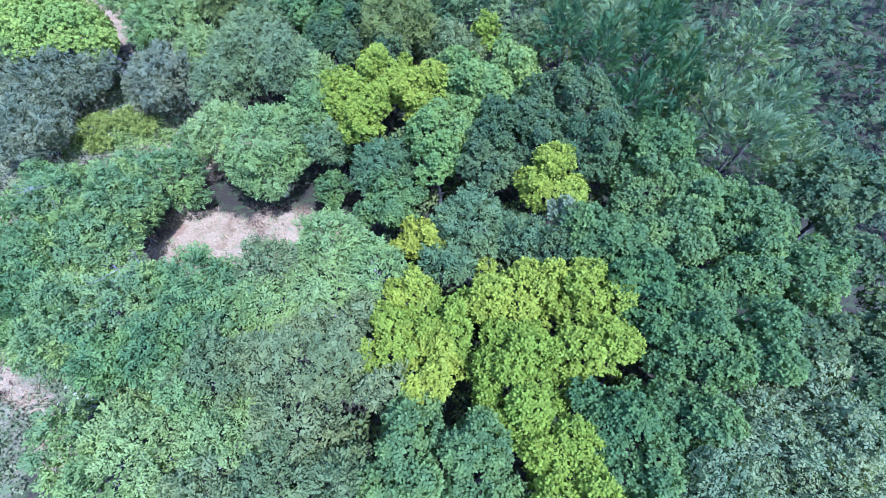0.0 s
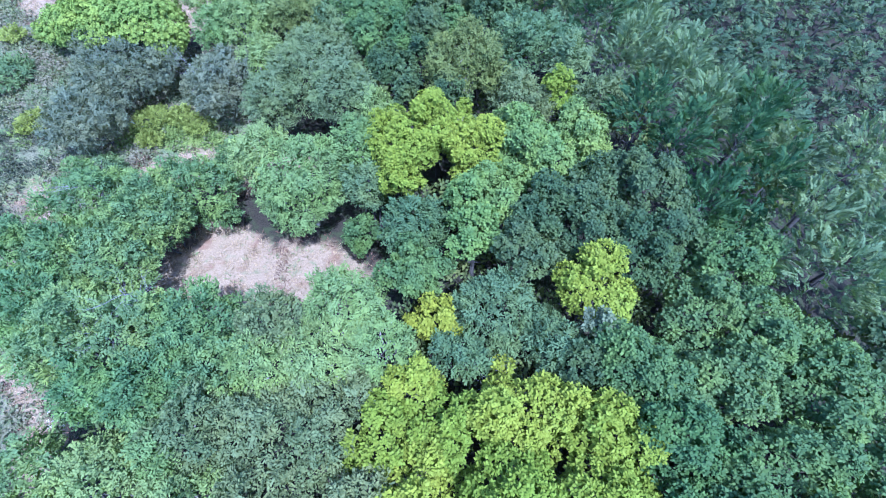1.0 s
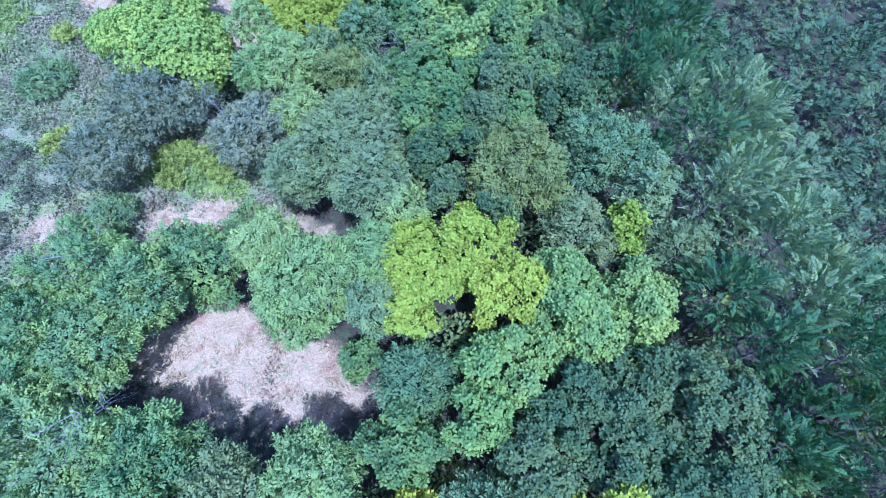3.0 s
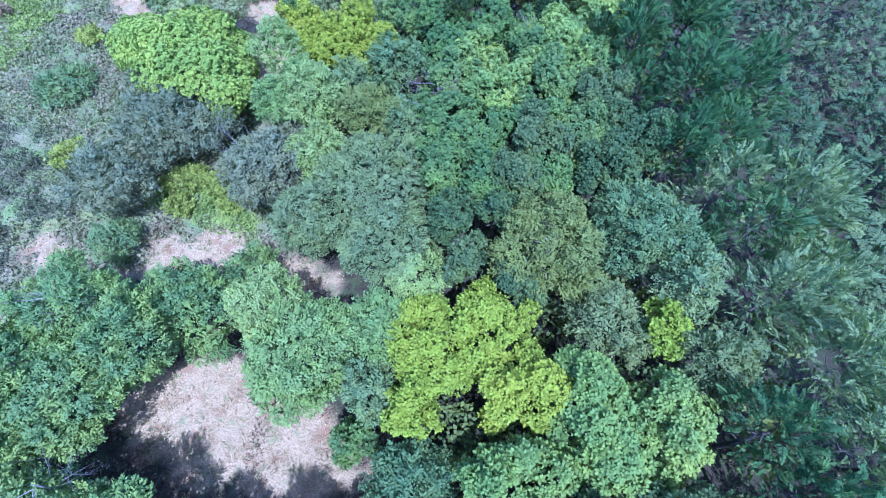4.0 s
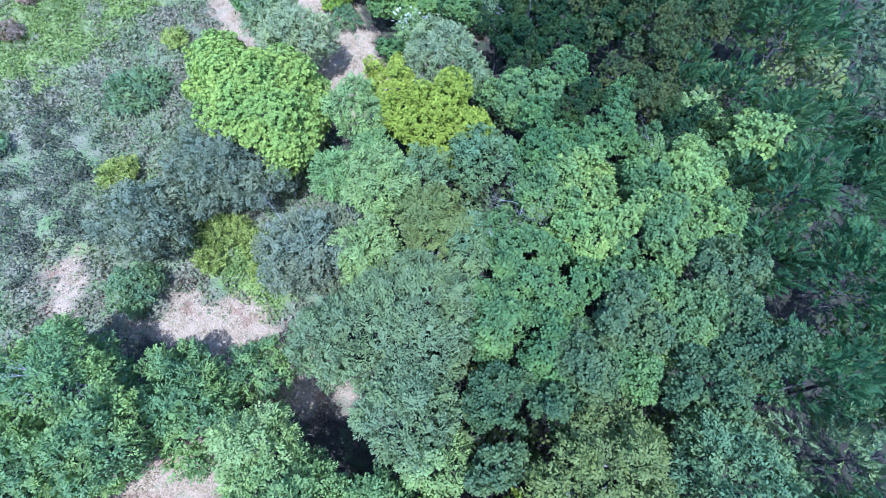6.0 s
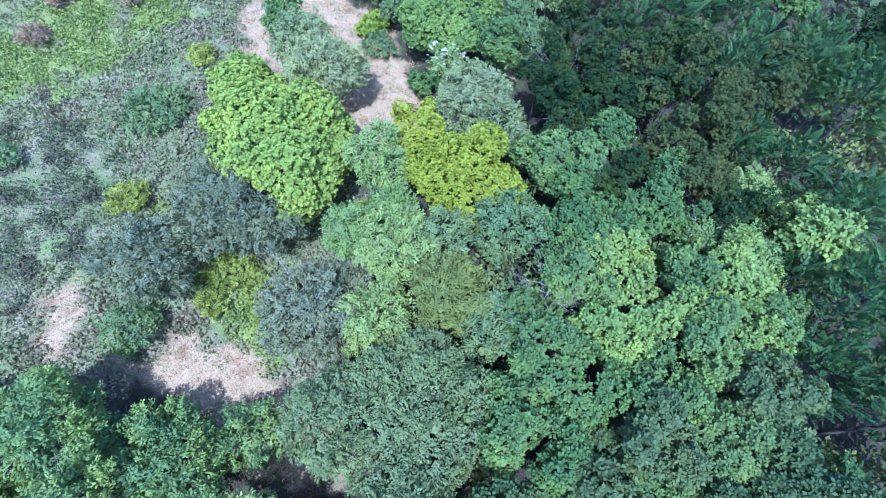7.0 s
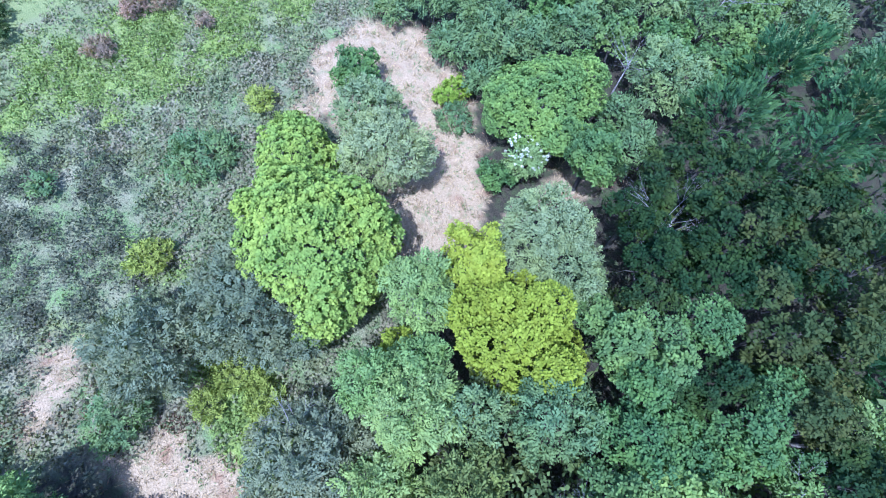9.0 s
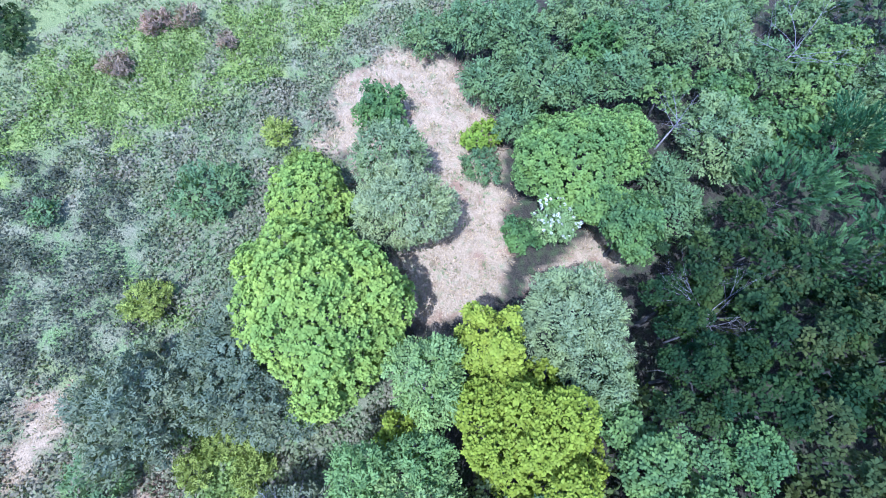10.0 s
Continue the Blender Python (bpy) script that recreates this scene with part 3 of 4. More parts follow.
plant("oak", 8.64, 0.09, 6.2, 1.30)
plant("oak", 9.55, 5.86, 6.4, 1.66)
plant("oak", 7.97, 7.61, 6.4, 1.55)
plant("oak", 10.84, 7.81, 6.4, 1.76)
plant("oak", 12.22, 5.95, 6.4, 1.65)
plant("oak", 13.57, 8.37, 6.4, 1.66)
plant("oak", 11.02, 3.74, 6.4, 1.36)
plant("oak", 12.76, 4.06, 6.4, 1.55)
plant("oak", 10.32, 1.50, 6.4, 1.09)
plant("oak", 15.06, 6.70, 6.4, 1.38)
plant("paleoak", 12.19, 1.32, 6.0, 1.44)
plant("paleoak", 14.30, 1.81, 6.0, 1.62)
plant("paleoak", 13.37, -0.10, 6.0, 1.44)
plant("paleoak", 14.94, 0.03, 6.0, 1.28)
plant("paleoak", 10.56, -0.18, 6.0, 1.21)
plant("darkoak", 15.73, 4.04, 6.0, 1.29)
plant("darkoak", 16.24, 2.63, 6.0, 1.22)
plant("darkoak", 14.28, 3.93, 6.0, 1.11)
plant("sallow", 2.43, 6.59, 5.6, 0.85)
plant("sallow", 3.24, 8.63, 5.6, 1.56)
plant("darkoak", 16.54, 10.63, 6.3, 1.33)
plant("darkoak", 18.27, 10.75, 6.3, 1.54)
plant("darkoak", 17.22, 7.84, 6.3, 1.22)
plant("yellowoak", -2.66, 15.04, 6.2, 1.41)
plant("yellowoak", -1.60, 16.89, 6.2, 1.57)
plant("yellowoak", 0.37, 15.68, 6.2, 1.49)
plant("yellowoak", -2.01, 12.94, 6.2, 0.86)
plant("brightoak", 2.63, 16.12, 6.4, 1.55)
plant("brightoak", 4.08, 15.55, 6.4, 1.24)
plant("brightoak", 2.44, 13.22, 6.4, 1.44)
plant("brightoak", 1.06, 12.54, 6.4, 0.96)
plant("brightoak", 1.77, 10.96, 6.4, 0.91)
plant("brightoak", 4.81, 17.31, 6.4, 1.24)
plant("sallow", -0.77, 11.40, 5.6, 1.23)
plant("oak", -3.41, 11.29, 3.6, 0.77)
plant("sallow", -3.55, 12.87, 5.2, 0.92)
plant("darkoak", 4.00, 12.61, 6.6, 1.36)
plant("darkoak", 5.47, 13.96, 6.6, 1.48)
plant("darkoak", 3.96, 10.63, 6.6, 1.20)
plant("darkoak", 5.82, 12.11, 6.6, 1.22)
plant("darkoak", 8.65, 13.31, 6.6, 1.30)
plant("darkoak", 7.58, 11.96, 6.6, 1.27)
plant("darkoak", 7.67, 14.78, 7.0, 1.61)
plant("yellowoak", 6.27, 9.95, 6.6, 1.54)
plant("oak", -0.06, 9.26, 5.6, 1.15)
plant("birch", -6.55, 12.49, 5.7, 1.98)
plant("birch", -8.44, 13.03, 5.7, 1.25)
plant("birch", -4.63, 14.81, 5.6, 1.18)
plant("birch", -4.86, 17.09, 5.6, 1.08)
plant("brownbirch", -1.21, 20.41, 7.0, 1.82)
plant("willow", -8.67, 18.88, 6.3, 2.53)
plant("willow", -6.18, 17.16, 6.3, 1.42)
plant("willow", -10.04, 16.90, 5.4, 1.48)
plant("darksallow", -13.78, 18.17, 4.6, 2.02)
plant("darksallow", -20.15, 17.56, 4.8, 2.49)
plant("darksallow", -19.50, 13.63, 4.5, 1.92)
plant("sallow", 1.60, 23.42, 6.5, 1.85)
plant("sallow", 3.50, 22.00, 6.5, 1.05)
plant("greysallow", 1.87, 19.29, 5.9, 1.27)
plant("greysallow", 5.61, 20.02, 5.9, 1.23)
plant("yellowoak", 3.52, 20.09, 5.9, 0.83)
plant("palehornbeam", 3.13, 26.63, 6.9, 1.92)
plant("palehornbeam", 5.42, 27.73, 6.9, 2.17)
plant("palehornbeam", 6.06, 23.18, 6.9, 1.83)
plant("palehornbeam", 7.72, 25.36, 6.9, 1.77)
plant("palehornbeam", 8.64, 21.89, 6.9, 1.62)
plant("palehornbeam", 9.88, 19.73, 6.9, 1.50)
plant("palehornbeam", 10.65, 21.72, 6.9, 1.57)
plant("palehornbeam", 6.72, 28.78, 6.9, 1.29)
plant("hornbeam", 11.36, 18.68, 7.0, 1.42)
plant("hornbeam", 10.53, 16.29, 7.0, 1.17)
plant("hornbeam", 12.31, 21.11, 7.0, 1.50)
plant("hornbeam", 9.90, 14.58, 7.0, 0.95)
plant("hornbeam", 12.47, 16.83, 7.0, 1.33)
plant("hornbeam", 11.51, 14.27, 7.0, 1.16)
plant("hornbeam", 7.16, 18.34, 7.0, 1.20)
plant("hornbeam", 8.65, 17.35, 7.0, 1.24)
plant("oak", 10.99, 12.90, 6.3, 1.34)
plant("oak", -6.69, 21.80, 6.0, 1.37)
plant("oak", -8.27, 23.92, 6.0, 1.36)
plant("oak", -5.89, 24.35, 6.0, 1.42)
plant("oak", -4.71, 26.24, 6.0, 1.44)
plant("oak", -2.80, 26.10, 6.0, 1.60)
plant("oak", -3.18, 23.72, 6.0, 1.13)
plant("oak", -9.54, 26.45, 6.0, 1.21)
plant("oak", -5.02, 22.09, 6.0, 1.03)
plant("brightoak", -6.97, 27.42, 6.0, 1.65)
plant("brightoak", -9.08, 27.80, 6.0, 1.23)
plant("brightoak", -7.35, 26.01, 6.0, 1.04)
plant("darkoak", -0.79, 27.30, 6.3, 1.76)
plant("darkoak", -1.09, 25.07, 6.3, 1.10)
plant("darkoak", -2.61, 28.36, 6.3, 1.10)
plant("oak", -11.07, 28.25, 6.0, 1.66)
plant("oak", -13.42, 29.36, 6.0, 1.75)
plant("oak", -10.14, 31.21, 6.0, 1.71)
plant("oak", -6.96, 29.42, 6.0, 1.22)
plant("oak", -4.52, 30.46, 6.0, 1.07)
plant("birch", -7.21, 32.08, 5.8, 1.49)
plant("darkoak", -4.88, 19.76, 6.0, 0.98)
plant("darkoak", -3.75, 20.85, 6.0, 0.78)
plant("darkoak", -3.42, 18.40, 6.0, 0.74)
plant("hornbeam", -2.29, 31.23, 6.8, 1.90)
plant("hornbeam", -1.92, 35.96, 6.8, 2.06)
plant("hornbeam", 0.30, 32.17, 6.8, 1.85)
plant("hornbeam", 1.91, 34.13, 6.8, 1.65)
plant("hornbeam", 0.94, 27.61, 6.8, 1.48)
plant("hornbeam", 2.49, 30.08, 6.8, 1.71)
plant("hornbeam", 4.10, 28.03, 6.8, 1.40)
plant("hornbeam", 3.37, 24.20, 6.8, 1.21)
plant("hornbeam", 4.74, 25.54, 6.8, 1.30)
plant("hornbeam", -3.49, 33.96, 6.8, 1.20)
plant("brightoak", -5.72, 35.04, 6.3, 1.50)
plant("sycamore", -21.10, 20.09, 6.1, 2.94)
plant("goldoak", -15.40, 25.97, 5.9, 2.20)
plant("sycamore", -26.20, 20.35, 4.0, 1.75)
plant("palewillow", -18.37, 28.40, 5.6, 1.80)
plant("palewillow", -16.60, 28.42, 5.4, 1.04)
plant("palewillow", -24.34, 23.79, 5.3, 1.68)
plant("palewillow", -27.17, 23.97, 4.6, 1.43)
plant("oak", -30.15, 24.17, 3.2, 1.22)
plant("sallow", -34.24, 27.34, 3.2, 1.11)
plant("elder", -22.73, 29.73, 3.3, 0.82)
plant("brightoak", -24.83, 31.76, 4.4, 2.61)
plant("oak", -22.82, 28.52, 2.2, 0.76)
plant("sallow", -21.69, 34.95, 2.6, 1.37)
plant("sallow", -24.48, 38.05, 4.0, 1.90)
plant("sallow", -29.89, 31.46, 4.0, 1.56)
plant("sallow", -30.62, 29.28, 3.0, 1.20)
plant("sallow", -27.97, 30.19, 3.0, 1.02)
plant("sallow", -23.53, 35.14, 3.0, 0.97)
plant("yellowoak", -28.20, 28.67, 2.0, 0.90)
plant("sallow", -26.74, 27.96, 1.8, 0.88)
plant("oak", -31.19, 34.82, 4.0, 1.14)
plant("oak", -27.56, 36.89, 4.0, 1.08)
plant("sallow", -31.19, 38.29, 4.2, 2.05)
plant("sallow", -29.80, 40.58, 4.2, 1.76)
plant("sallow", -32.82, 35.14, 4.2, 1.66)
plant("sallow", -32.60, 31.55, 4.2, 1.63)
plant("sallow", -33.59, 29.30, 4.2, 1.23)
plant("sallow", -28.71, 35.10, 4.2, 1.03)
plant("hornbeam", -21.11, 38.86, 6.0, 2.07)
plant("hornbeam", -22.37, 42.06, 6.0, 1.63)
plant("hornbeam", -18.26, 38.08, 6.0, 1.64)
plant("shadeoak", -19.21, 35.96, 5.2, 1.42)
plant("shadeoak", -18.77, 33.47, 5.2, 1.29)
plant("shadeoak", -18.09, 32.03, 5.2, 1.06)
plant("birch", -14.17, 21.68, 5.8, 1.42)
plant("birch", -17.77, 23.12, 5.8, 1.19)
plant("brownbirch", -11.26, 22.17, 6.0, 1.27)
plant("sallow", -12.47, 25.67, 5.6, 1.34)
plant("sallow", -13.40, 23.43, 5.6, 0.85)
plant("oak", -13.19, 30.77, 5.9, 1.74)
plant("brightoak", -6.18, 30.74, 6.2, 1.69)
plant("brightoak", -4.42, 29.48, 6.2, 1.03)
plant("oak", -6.98, 23.74, 6.3, 1.52)
plant("oak", -5.28, 28.17, 6.3, 1.30)
plant("brownoak", -12.21, 33.99, 6.3, 1.99)
plant("brownoak", -12.17, 37.49, 6.3, 2.08)
plant("brownoak", -9.89, 32.77, 6.3, 1.32)
plant("brownoak", -11.73, 40.00, 6.3, 1.63)
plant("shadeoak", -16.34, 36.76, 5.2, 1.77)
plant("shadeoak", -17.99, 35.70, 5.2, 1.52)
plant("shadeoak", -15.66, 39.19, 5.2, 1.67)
plant("darkoak", -4.15, 24.50, 6.5, 1.33)
plant("darkoak", -3.72, 22.48, 6.5, 0.95)
plant("darkoak", -3.40, 28.21, 6.5, 0.88)
plant("hornbeam", -8.61, 37.95, 6.8, 1.69)
plant("hornbeam", -8.80, 42.13, 6.8, 1.80)
plant("hornbeam", -4.88, 33.09, 6.8, 1.26)
plant("hornbeam", -3.33, 32.75, 6.8, 1.12)
plant("hornbeam", -5.60, 36.14, 6.8, 1.24)
plant("hornbeam", -11.46, 41.90, 6.8, 1.76)
plant("birch", -15.38, 22.22, 5.4, 0.95)
plant("birch", -15.53, 20.58, 5.4, 0.98)
plant("yellowoak", -16.57, 21.68, 3.8, 0.67)
plant("yellowoak", -18.46, 25.36, 5.4, 1.06)
plant("sallow", -28.18, 16.17, 2.4, 1.41)
plant("shadeoak", -39.07, 7.34, 3.3, 1.36)
plant("hazel", -11.46, 13.86, 2.8, 1.18)
plant("sallow", -17.86, 11.48, 2.4, 1.03)
plant("hornbeam", -18.96, 43.14, 6.5, 1.97)
plant("hornbeam", -15.85, 42.89, 6.5, 1.62)
plant("hornbeam", -17.63, 39.69, 6.5, 1.39)
plant("hornbeam", -10.52, 36.74, 6.5, 1.54)
plant("hornbeam", -13.11, 38.86, 6.5, 1.67)
plant("brownoak", -14.32, 37.69, 6.0, 1.74)
plant("brownoak", -15.83, 35.64, 6.0, 1.54)
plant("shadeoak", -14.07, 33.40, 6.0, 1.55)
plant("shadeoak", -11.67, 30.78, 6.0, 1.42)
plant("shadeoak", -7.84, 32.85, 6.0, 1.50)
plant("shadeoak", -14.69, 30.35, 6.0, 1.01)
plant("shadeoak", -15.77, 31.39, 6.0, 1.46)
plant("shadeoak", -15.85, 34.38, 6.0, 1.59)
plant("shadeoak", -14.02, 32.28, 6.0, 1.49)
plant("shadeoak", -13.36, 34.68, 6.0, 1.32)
plant("spruce", 11.12, 38.38, 1.0, 2.12)
plant("spruce", 12.41, 42.68, 1.0, 2.24)
plant("spruce", 14.34, 38.78, 1.0, 2.08)
plant("spruce", 15.95, 42.49, 1.0, 2.17)
plant("spruce", 15.71, 35.74, 1.0, 1.96)
plant("spruce", 13.09, 34.47, 1.0, 1.80)
plant("spruce", 14.72, 32.18, 1.0, 1.55)
plant("spruce", 9.93, 42.81, 1.0, 2.09)
plant("spruce", 16.27, 31.83, 1.0, 1.52)
plant("spruce", 6.32, 46.61, 1.5, 2.10)
plant("spruce", 4.03, 47.67, 1.5, 1.99)
plant("spruce", 7.59, 50.13, 1.5, 2.17)
plant("palehornbeam", 14.00, 15.77, 6.8, 1.87)
plant("palehornbeam", 12.07, 13.22, 6.8, 1.41)
plant("palehornbeam", 14.53, 13.05, 6.8, 1.63)
plant("palehornbeam", 16.58, 15.56, 6.8, 1.36)
plant("palehornbeam", 17.25, 13.22, 6.8, 1.39)
plant("palehornbeam", 16.29, 19.09, 6.8, 1.48)
plant("palehornbeam", 13.56, 19.82, 6.8, 1.65)
plant("oak", 9.99, 10.19, 6.3, 1.45)
plant("oak", 12.18, 10.34, 6.3, 1.45)
dead_tree(-9.58, 4.97, 6.6, 0.97)
dead_tree(-9.43, 3.54, 6.6, 0.74)
dead_tree(-14.50, 9.05, 5.9, 0.99)
dead_tree(-9.63, 25.06, 6.3, 0.97)
dead_tree(-8.83, 23.53, 6.3, 0.74)
dead_tree(-9.45, 24.86, 6.3, 0.93)
dead_tree(-27.62, 42.88, 4.6, 2.33)
dead_tree(-15.25, 17.74, 4.7, 0.96)
dead_tree(-8.21, 31.54, 6.3, 0.77)
dead_tree(-17.39, 32.66, 5.0, 1.39)
dead_tree(-17.16, 32.84, 4.8, 1.16)
dead_tree(-25.73, 36.36, 3.8, 1.12)
dead_tree(-1.35, 21.28, 7.0, 0.62)
dead_tree(-0.46, 5.78, 5.6, 0.84)
dead_tree(3.53, 6.05, 5.4, 0.74)
plant("broom", -18.13, 15.64, 1.75, 0.95)
plant("broom", -16.81, 16.39, 1.75, 0.70)
plant("broom", -17.35, 14.44, 1.75, 0.62)
plant("broom", -23.97, 13.48, 2.2, 0.89)
plant("broom", -30.40, 19.31, 2.2, 0.68)
plant("broom", -28.71, 20.23, 2.2, 0.66)
plant("broom", -15.68, 16.26, 1.6, 0.67)
plant("heatherbush", -36.18, 12.49, 2.5, 0.66)
plant("heatherbush", -36.52, 17.66, 2.5, 0.45)
plant("heatherbush", -38.39, 14.42, 2.5, 0.75)
plant("heatherbush", -38.39, 15.97, 2.5, 0.58)
plant("sallow", -28.81, 9.54, 2.2, 0.48)
plant("birch", -12.22, 19.69, 4.9, 1.27)
plant("sallow", -9.77, 22.69, 5.4, 1.07)
plant("sallow", -28.93, 33.15, 3.8, 1.09)
plant("darkoak", -1.64, 18.67, 5.6, 0.99)
plant("sallow", 5.52, 8.04, 5.5, 1.13)
plant("darkoak", 6.65, 7.30, 5.8, 0.96)


# ---- trees that close the wood between the others ----
WOOD = [[(2, -4), (19, -4), (19, 10), (14, 19), (8.6, 25.5), (-3.6, 42), (-14, 50), (-33, 46), (-32, 34), (-25, 32.5), (-18, 31), (-16.5, 27), (-17, 22), (-12, 20.5), (-11, 17.5),
         (-7, 16.5), (-4, 12.5), (-0.5, 10.5), (-3, 8), (-6.5, 3.5), (-12, 3.0), (-14, 4.5), (-11, 1), (-9, -3), (-6, -4)]]
SLOPE = [[(9.8, 27.5), (14.5, 22), (21, 12), (36, 16), (42, 34), (36, 44), (20, 58), (2, 66), (-7, 64), (-8, 50), (-3, 45), (-1.5, 43)]]
NORTH = [[(-33, 46.5), (-14, 50.5), (-8, 51), (-8, 64), (-26, 66), (-42, 62), (-36, 50)]]


def fill(outline, count, seed, choose):
    rng = np.random.RandomState(seed)
    xs, ys = zip(*outline[0])
    for _ in range(count):
        x, y = rng.uniform(min(xs), max(xs)), rng.uniform(min(ys), max(ys))
        kind, top, r = choose(rng, x, y)
        if inside(outline, np.array([x]), np.array([y]))[0] < 0.2:
            continue
        if all(math.hypot(x - a, y - b) > 1.0 * c + 0.45 * r for a, b, c in STANDING):
            plant(kind, x, y, top, r)


def wood_kind(rng, x, y):
    if y > 33 and x < -14:
        return ["sallow", "oak", "sallow", "greysallow"][rng.randint(4)], rng.uniform(3.2, 4.3), rng.uniform(1.1, 1.5)
    if 0.78 * x + 0.63 * y > 16:
        return ["palehornbeam", "hornbeam", "darkoak"][rng.randint(3)] if y < 26 else ["hornbeam", "hornbeam", "shadeoak"][rng.randint(3)], rng.uniform(4.6, 5.9), rng.uniform(1.1, 1.5)
    if x < -3 and y < 7:
        return ["hazel", "greysallow", "birch"][rng.randint(3)], rng.uniform(4.2, 5.0), rng.uniform(1.0, 1.4)
    return ["oak", "darkoak", "birch"][rng.randint(3)], rng.uniform(4.6, 5.5), rng.uniform(1.0, 1.4)


def slope_kind(rng, x, y):
    return "spruce", float(ground_z(x, y)) + rng.uniform(4.2, 5.4), rng.uniform(1.5, 2.1)


def north_kind(rng, x, y):
    return "farwood", rng.uniform(4.0, 5.4), rng.uniform(1.4, 1.8)


fill(WOOD, 1500, 21, wood_kind)
fill(SLOPE, 1000, 22, slope_kind)
fill(NORTH, 500, 23, north_kind)


def undergrowth(count, seed):
    """Lower bushes in the gaps between the crowns of the wood."""
    rng = np.random.RandomState(seed)
    placed = []
    for _ in range(count):
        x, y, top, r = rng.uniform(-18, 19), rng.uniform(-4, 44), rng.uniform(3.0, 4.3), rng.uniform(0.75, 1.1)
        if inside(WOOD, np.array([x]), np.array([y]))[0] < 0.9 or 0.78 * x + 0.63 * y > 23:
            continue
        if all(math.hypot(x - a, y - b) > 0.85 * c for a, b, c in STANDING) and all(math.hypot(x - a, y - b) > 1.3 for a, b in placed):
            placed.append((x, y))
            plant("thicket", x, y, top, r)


undergrowth(2500, 24)
for number, spec in enumerate(PLANTS):
    grow(number, *spec)
flowers(-11.07, 1.27, 2.4, 1.00, 26, 31)
flowers(-22.73, 29.73, 3.3, 1.11, 60, 32)


# ---- low growth ----
def low_material(name, colours, rough=0.8, through_light=0.25):
    m = leaf_material(name, colours[0], colours[1], 0.25, rough, through_light)
    return m


def scatter(rng, n, box, weight):
    """Points in the box, kept with the chance that weight(x, y) gives."""
    x, y = rng.uniform(box[0], box[1], n), rng.uniform(box[2], box[3], n)
    keep = rng.uniform(0, 1, n) < weight(x, y)
    return x[keep], y[keep]


def tufts(name, label, mat, x, y, rng, per, spread, high, length, width, splay):
    """Blades or sprigs in rounded tufts at the given points."""
    n = len(x) * per
    i = np.repeat(np.arange(len(x)), per)
    big = rng.uniform(0.6, 1.35, len(x))[i]
    a, d = rng.uniform(0, 6.28, n), np.sqrt(rng.uniform(0, 1, n))
    px, py = x[i] + np.cos(a) * d * spread * big, y[i] + np.sin(a) * d * spread * big
    pz = ground_z(px, py) + high * big * (1 - d * d) - 0.02
    base = np.stack([px, py, pz], 1)
    way = unit(np.stack([np.cos(a) * d * splay, np.sin(a) * d * splay, np.ones(n) * 0.8], 1) + rng.normal(0, 0.35, (n, 3)))
    up = unit(rng.normal(0, 1, (n, 3)))
    ob = leaf_object(name, leaves(base, way, up, length * rng.uniform(0.6, 1.3, n), width * rng.uniform(0.7, 1.2, n)), mat)
    return tagged(ob, label, name.replace("_", " "), kind="stuff")


def bushes(name, label, mat, x, y, rng, per, wide, high, length, width):
    """Low domed bushes of small sprigs at the given points."""
    n = len(x) * per
    i = np.repeat(np.arange(len(x)), per)
    big = rng.uniform(0.55, 1.4, len(x))[i]
    u = rng.normal(0, 1, (n, 3))
    u[:, 2] = np.abs(u[:, 2])
    u = unit(u)
    lump = (1 + 0.3 * np.sin(5 * np.arctan2(u[:, 1], u[:, 0]) + i))[:, None]
    p = u * np.array((wide, wide, high)) * big[:, None] * lump * rng.uniform(0.65, 1.05, n)[:, None]
    p[:, 0] += x[i]
    p[:, 1] += y[i]
    p[:, 2] += ground_z(p[:, 0], p[:, 1])
    way = unit(np.cross(u, rng.normal(0, 1, (n, 3))) + 0.45 * u)
    ob = leaf_object(name, leaves(p, way, unit(u + np.array((0, 0, 0.6)) + rng.normal(0, 0.22, (n, 3))), length * rng.uniform(0.6, 1.3, n), width * rng.uniform(0.7, 1.2, n)), mat)
    return tagged(ob, label, name, kind="stuff")


rng = np.random.RandomState(7)
SEEN = (-46, 2, -6, 38)
x, y = scatter(rng, 60000, SEEN, lambda x, y: cover(x, y)[0] * np.clip(0.5 + 0.6 * waves(x, y, 1.1, 8), 0.06, 1))
tufts("dry_grass", "pale straw-coloured dry grass in the clearings", low_material("dry_grass", ((0.36, 0.285, 0.158), (0.265, 0.207, 0.11))), x, y, rng, 9, 0.16, 0.03, 0.22, 0.022, 1.4)
x, y = scatter(rng, 22000, SEEN, lambda x, y: np.maximum(0.9 * cover(x, y)[0] * np.clip(waves(x, y, 1.1, 9), 0, 1), 0.7 * cover(x, y)[2] * np.clip(0.3 + waves(x, y, 2.4, 10), 0, 1)))
tufts("green_grass", "tufts of soft green grass between straw and heather", low_material("green_grass", ((0.1, 0.16, 0.05), (0.15, 0.19, 0.075))), x, y, rng, 9, 0.2, 0.04, 0.22, 0.035, 1.2)


DARK_HEATH = [[(-21.5, 13.5), (-20.5, 8), (-23, 2), (-34, 2), (-35, 9), (-30, 13), (-25, 15)]]


def heather_weight(x, y):
    return cover(x, y)[2] * (1 - 0.9 * cover(x, y)[1]) * (1 - pale(x, y))


def old_heath(x, y):
    """Where old dark heather stands, 0 to 1."""
    return np.clip((inside(DARK_HEATH, x, y) + 1.6 * waves(x, y, 2.5, 15)) / 1.5, 0, 1)


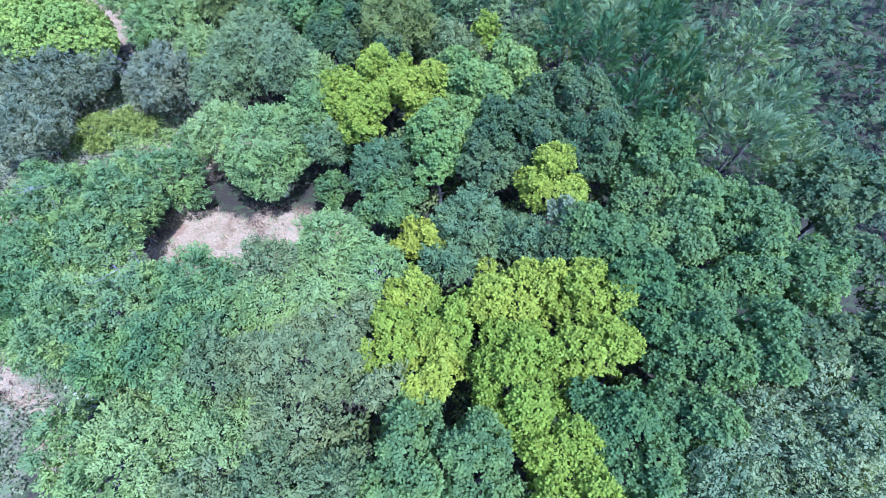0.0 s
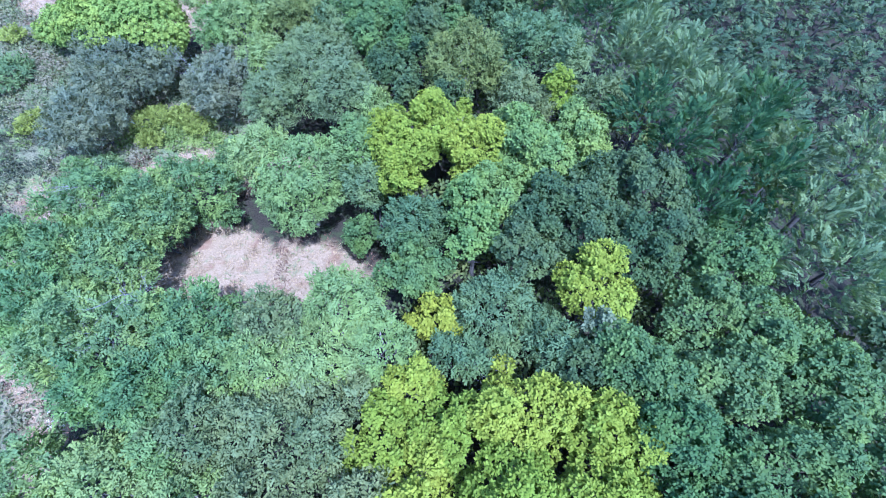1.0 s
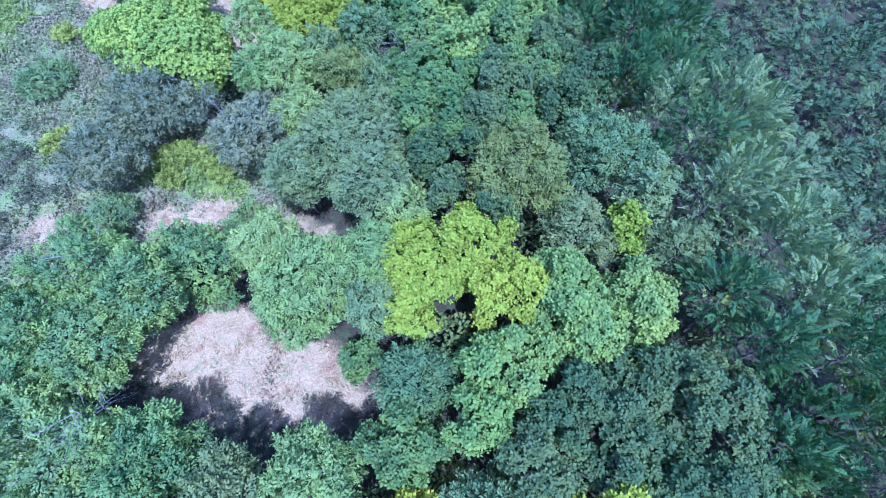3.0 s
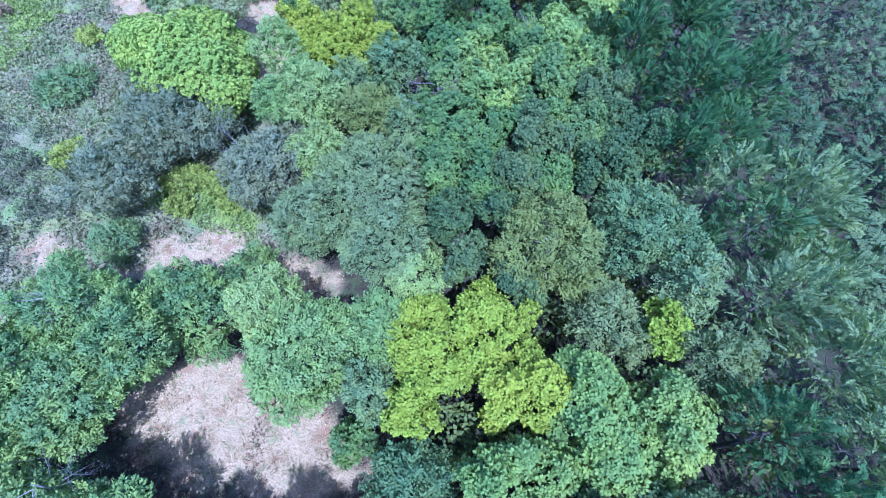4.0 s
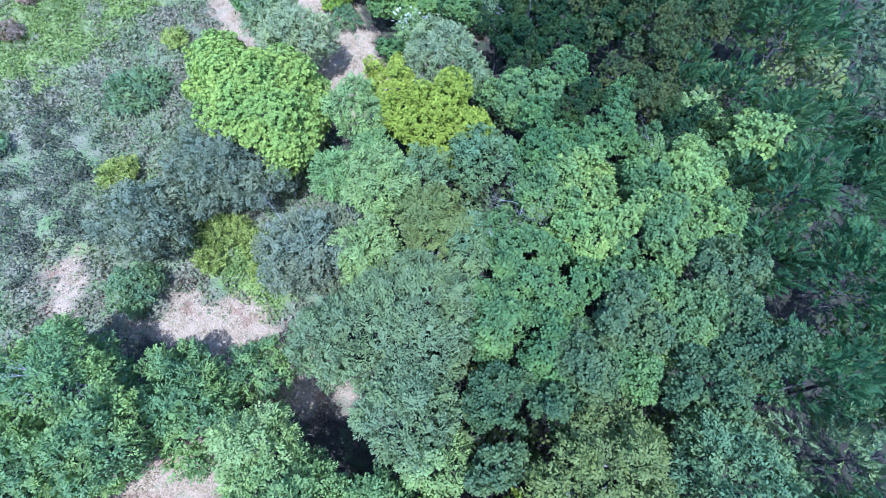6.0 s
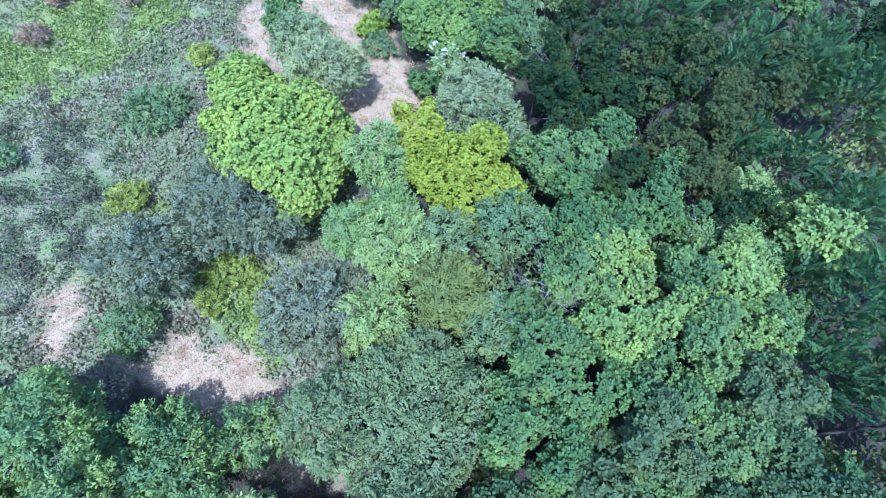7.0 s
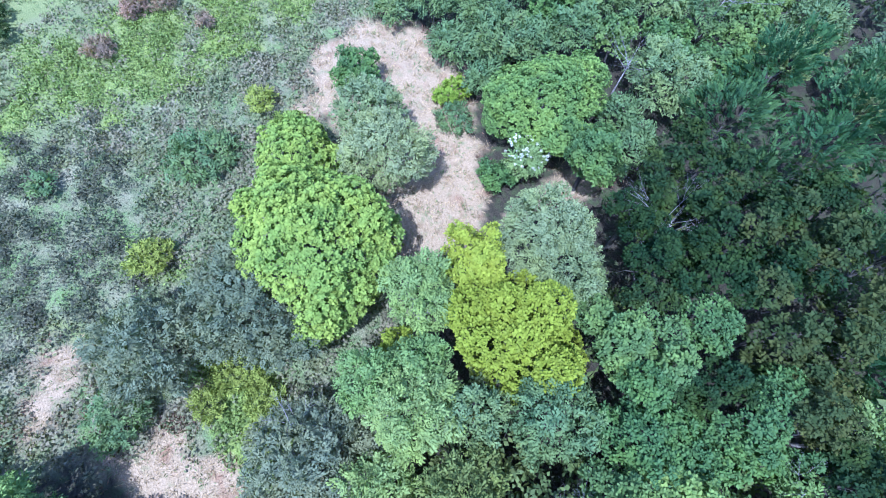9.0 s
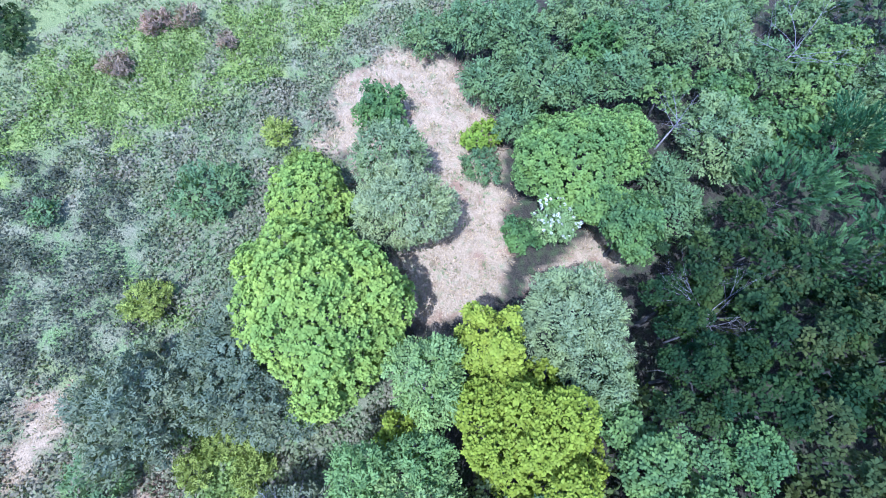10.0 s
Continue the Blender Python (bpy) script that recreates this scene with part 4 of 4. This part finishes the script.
x, y = scatter(rng, 20000, SEEN, lambda x, y: heather_weight(x, y) * (1 - old_heath(x, y)) * np.clip(0.45 + 0.9 * waves(x, y, 3.1, 11), 0.05, 1))
bushes("heather", "dull purple-brown heather bushes on the heath", low_material("heather", ((0.125, 0.13, 0.068), (0.165, 0.155, 0.09)), 0.8, 0.3), x, y, rng, 19, 0.4, 0.24, 0.16, 0.11)
x, y = scatter(rng, 18000, SEEN, lambda x, y: heather_weight(x, y) * (1 - old_heath(x, y)) * np.clip(0.4 - 0.9 * waves(x, y, 3.1, 11), 0.08, 1))
bushes("heather", "grey-green leafy heather bushes on the heath", low_material("green_heather", ((0.1, 0.13, 0.055), (0.15, 0.165, 0.075)), 0.8, 0.3), x, y, rng, 19, 0.36, 0.22, 0.16, 0.11)
x, y = scatter(rng, 26000, SEEN, lambda x, y: heather_weight(x, y) * old_heath(x, y) * np.clip(0.6 + 0.8 * waves(x, y, 1.6, 16), 0.1, 1))
bushes("heather", "tall old dark brown-green heather on the heath", low_material("old_heather", ((0.05, 0.06, 0.032), (0.085, 0.085, 0.05)), 0.8, 0.3), x, y, rng, 24, 0.36, 0.42, 0.14, 0.08)
x, y = scatter(rng, 24000, SEEN, lambda x, y: cover(x, y)[1])
bushes("bilberry", "bright yellow-green low bilberry mats", low_material("bilberry", ((0.18, 0.228, 0.045), (0.135, 0.185, 0.038)), 0.6, 0.3), x, y, rng, 26, 0.42, 0.24, 0.14, 0.085)
x, y = scatter(rng, 14000, SEEN, lambda x, y: 0.8 * pale(x, y) * (1 - cover(x, y)[0]) * (inside(HEATH, x, y) > 0) * np.clip(0.6 + 0.6 * waves(x, y, 1.8, 17), 0.1, 1))
tufts("meadow_grass", "short pale green grass on the worn meadow", low_material("meadow_grass", ((0.13, 0.175, 0.06), (0.18, 0.2, 0.085))), x, y, rng, 7, 0.24, 0.05, 0.22, 0.06, 1.3)
FURROW = [[(-7.85, 10.6), (-6.3, 8.1), (-6.05, 8.2), (-7.6, 10.7)]]
x, y = scatter(rng, 60000, SEEN, lambda x, y: np.maximum(0.55 * np.clip(1 - np.abs(inside(STRAW, x, y) + 0.1) / 0.5, 0, 1) * np.clip(0.15 + 1.2 * waves(x, y, 2.3, 14), 0, 1), inside(FURROW, x, y) > 0))
tufts("dead_bracken", "withered red-brown bracken along the edges of the clearings", low_material("dead_bracken", ((0.1, 0.065, 0.042), (0.17, 0.11, 0.07))), x, y, rng, 10, 0.22, 0.12, 0.2, 0.04, 1.3)
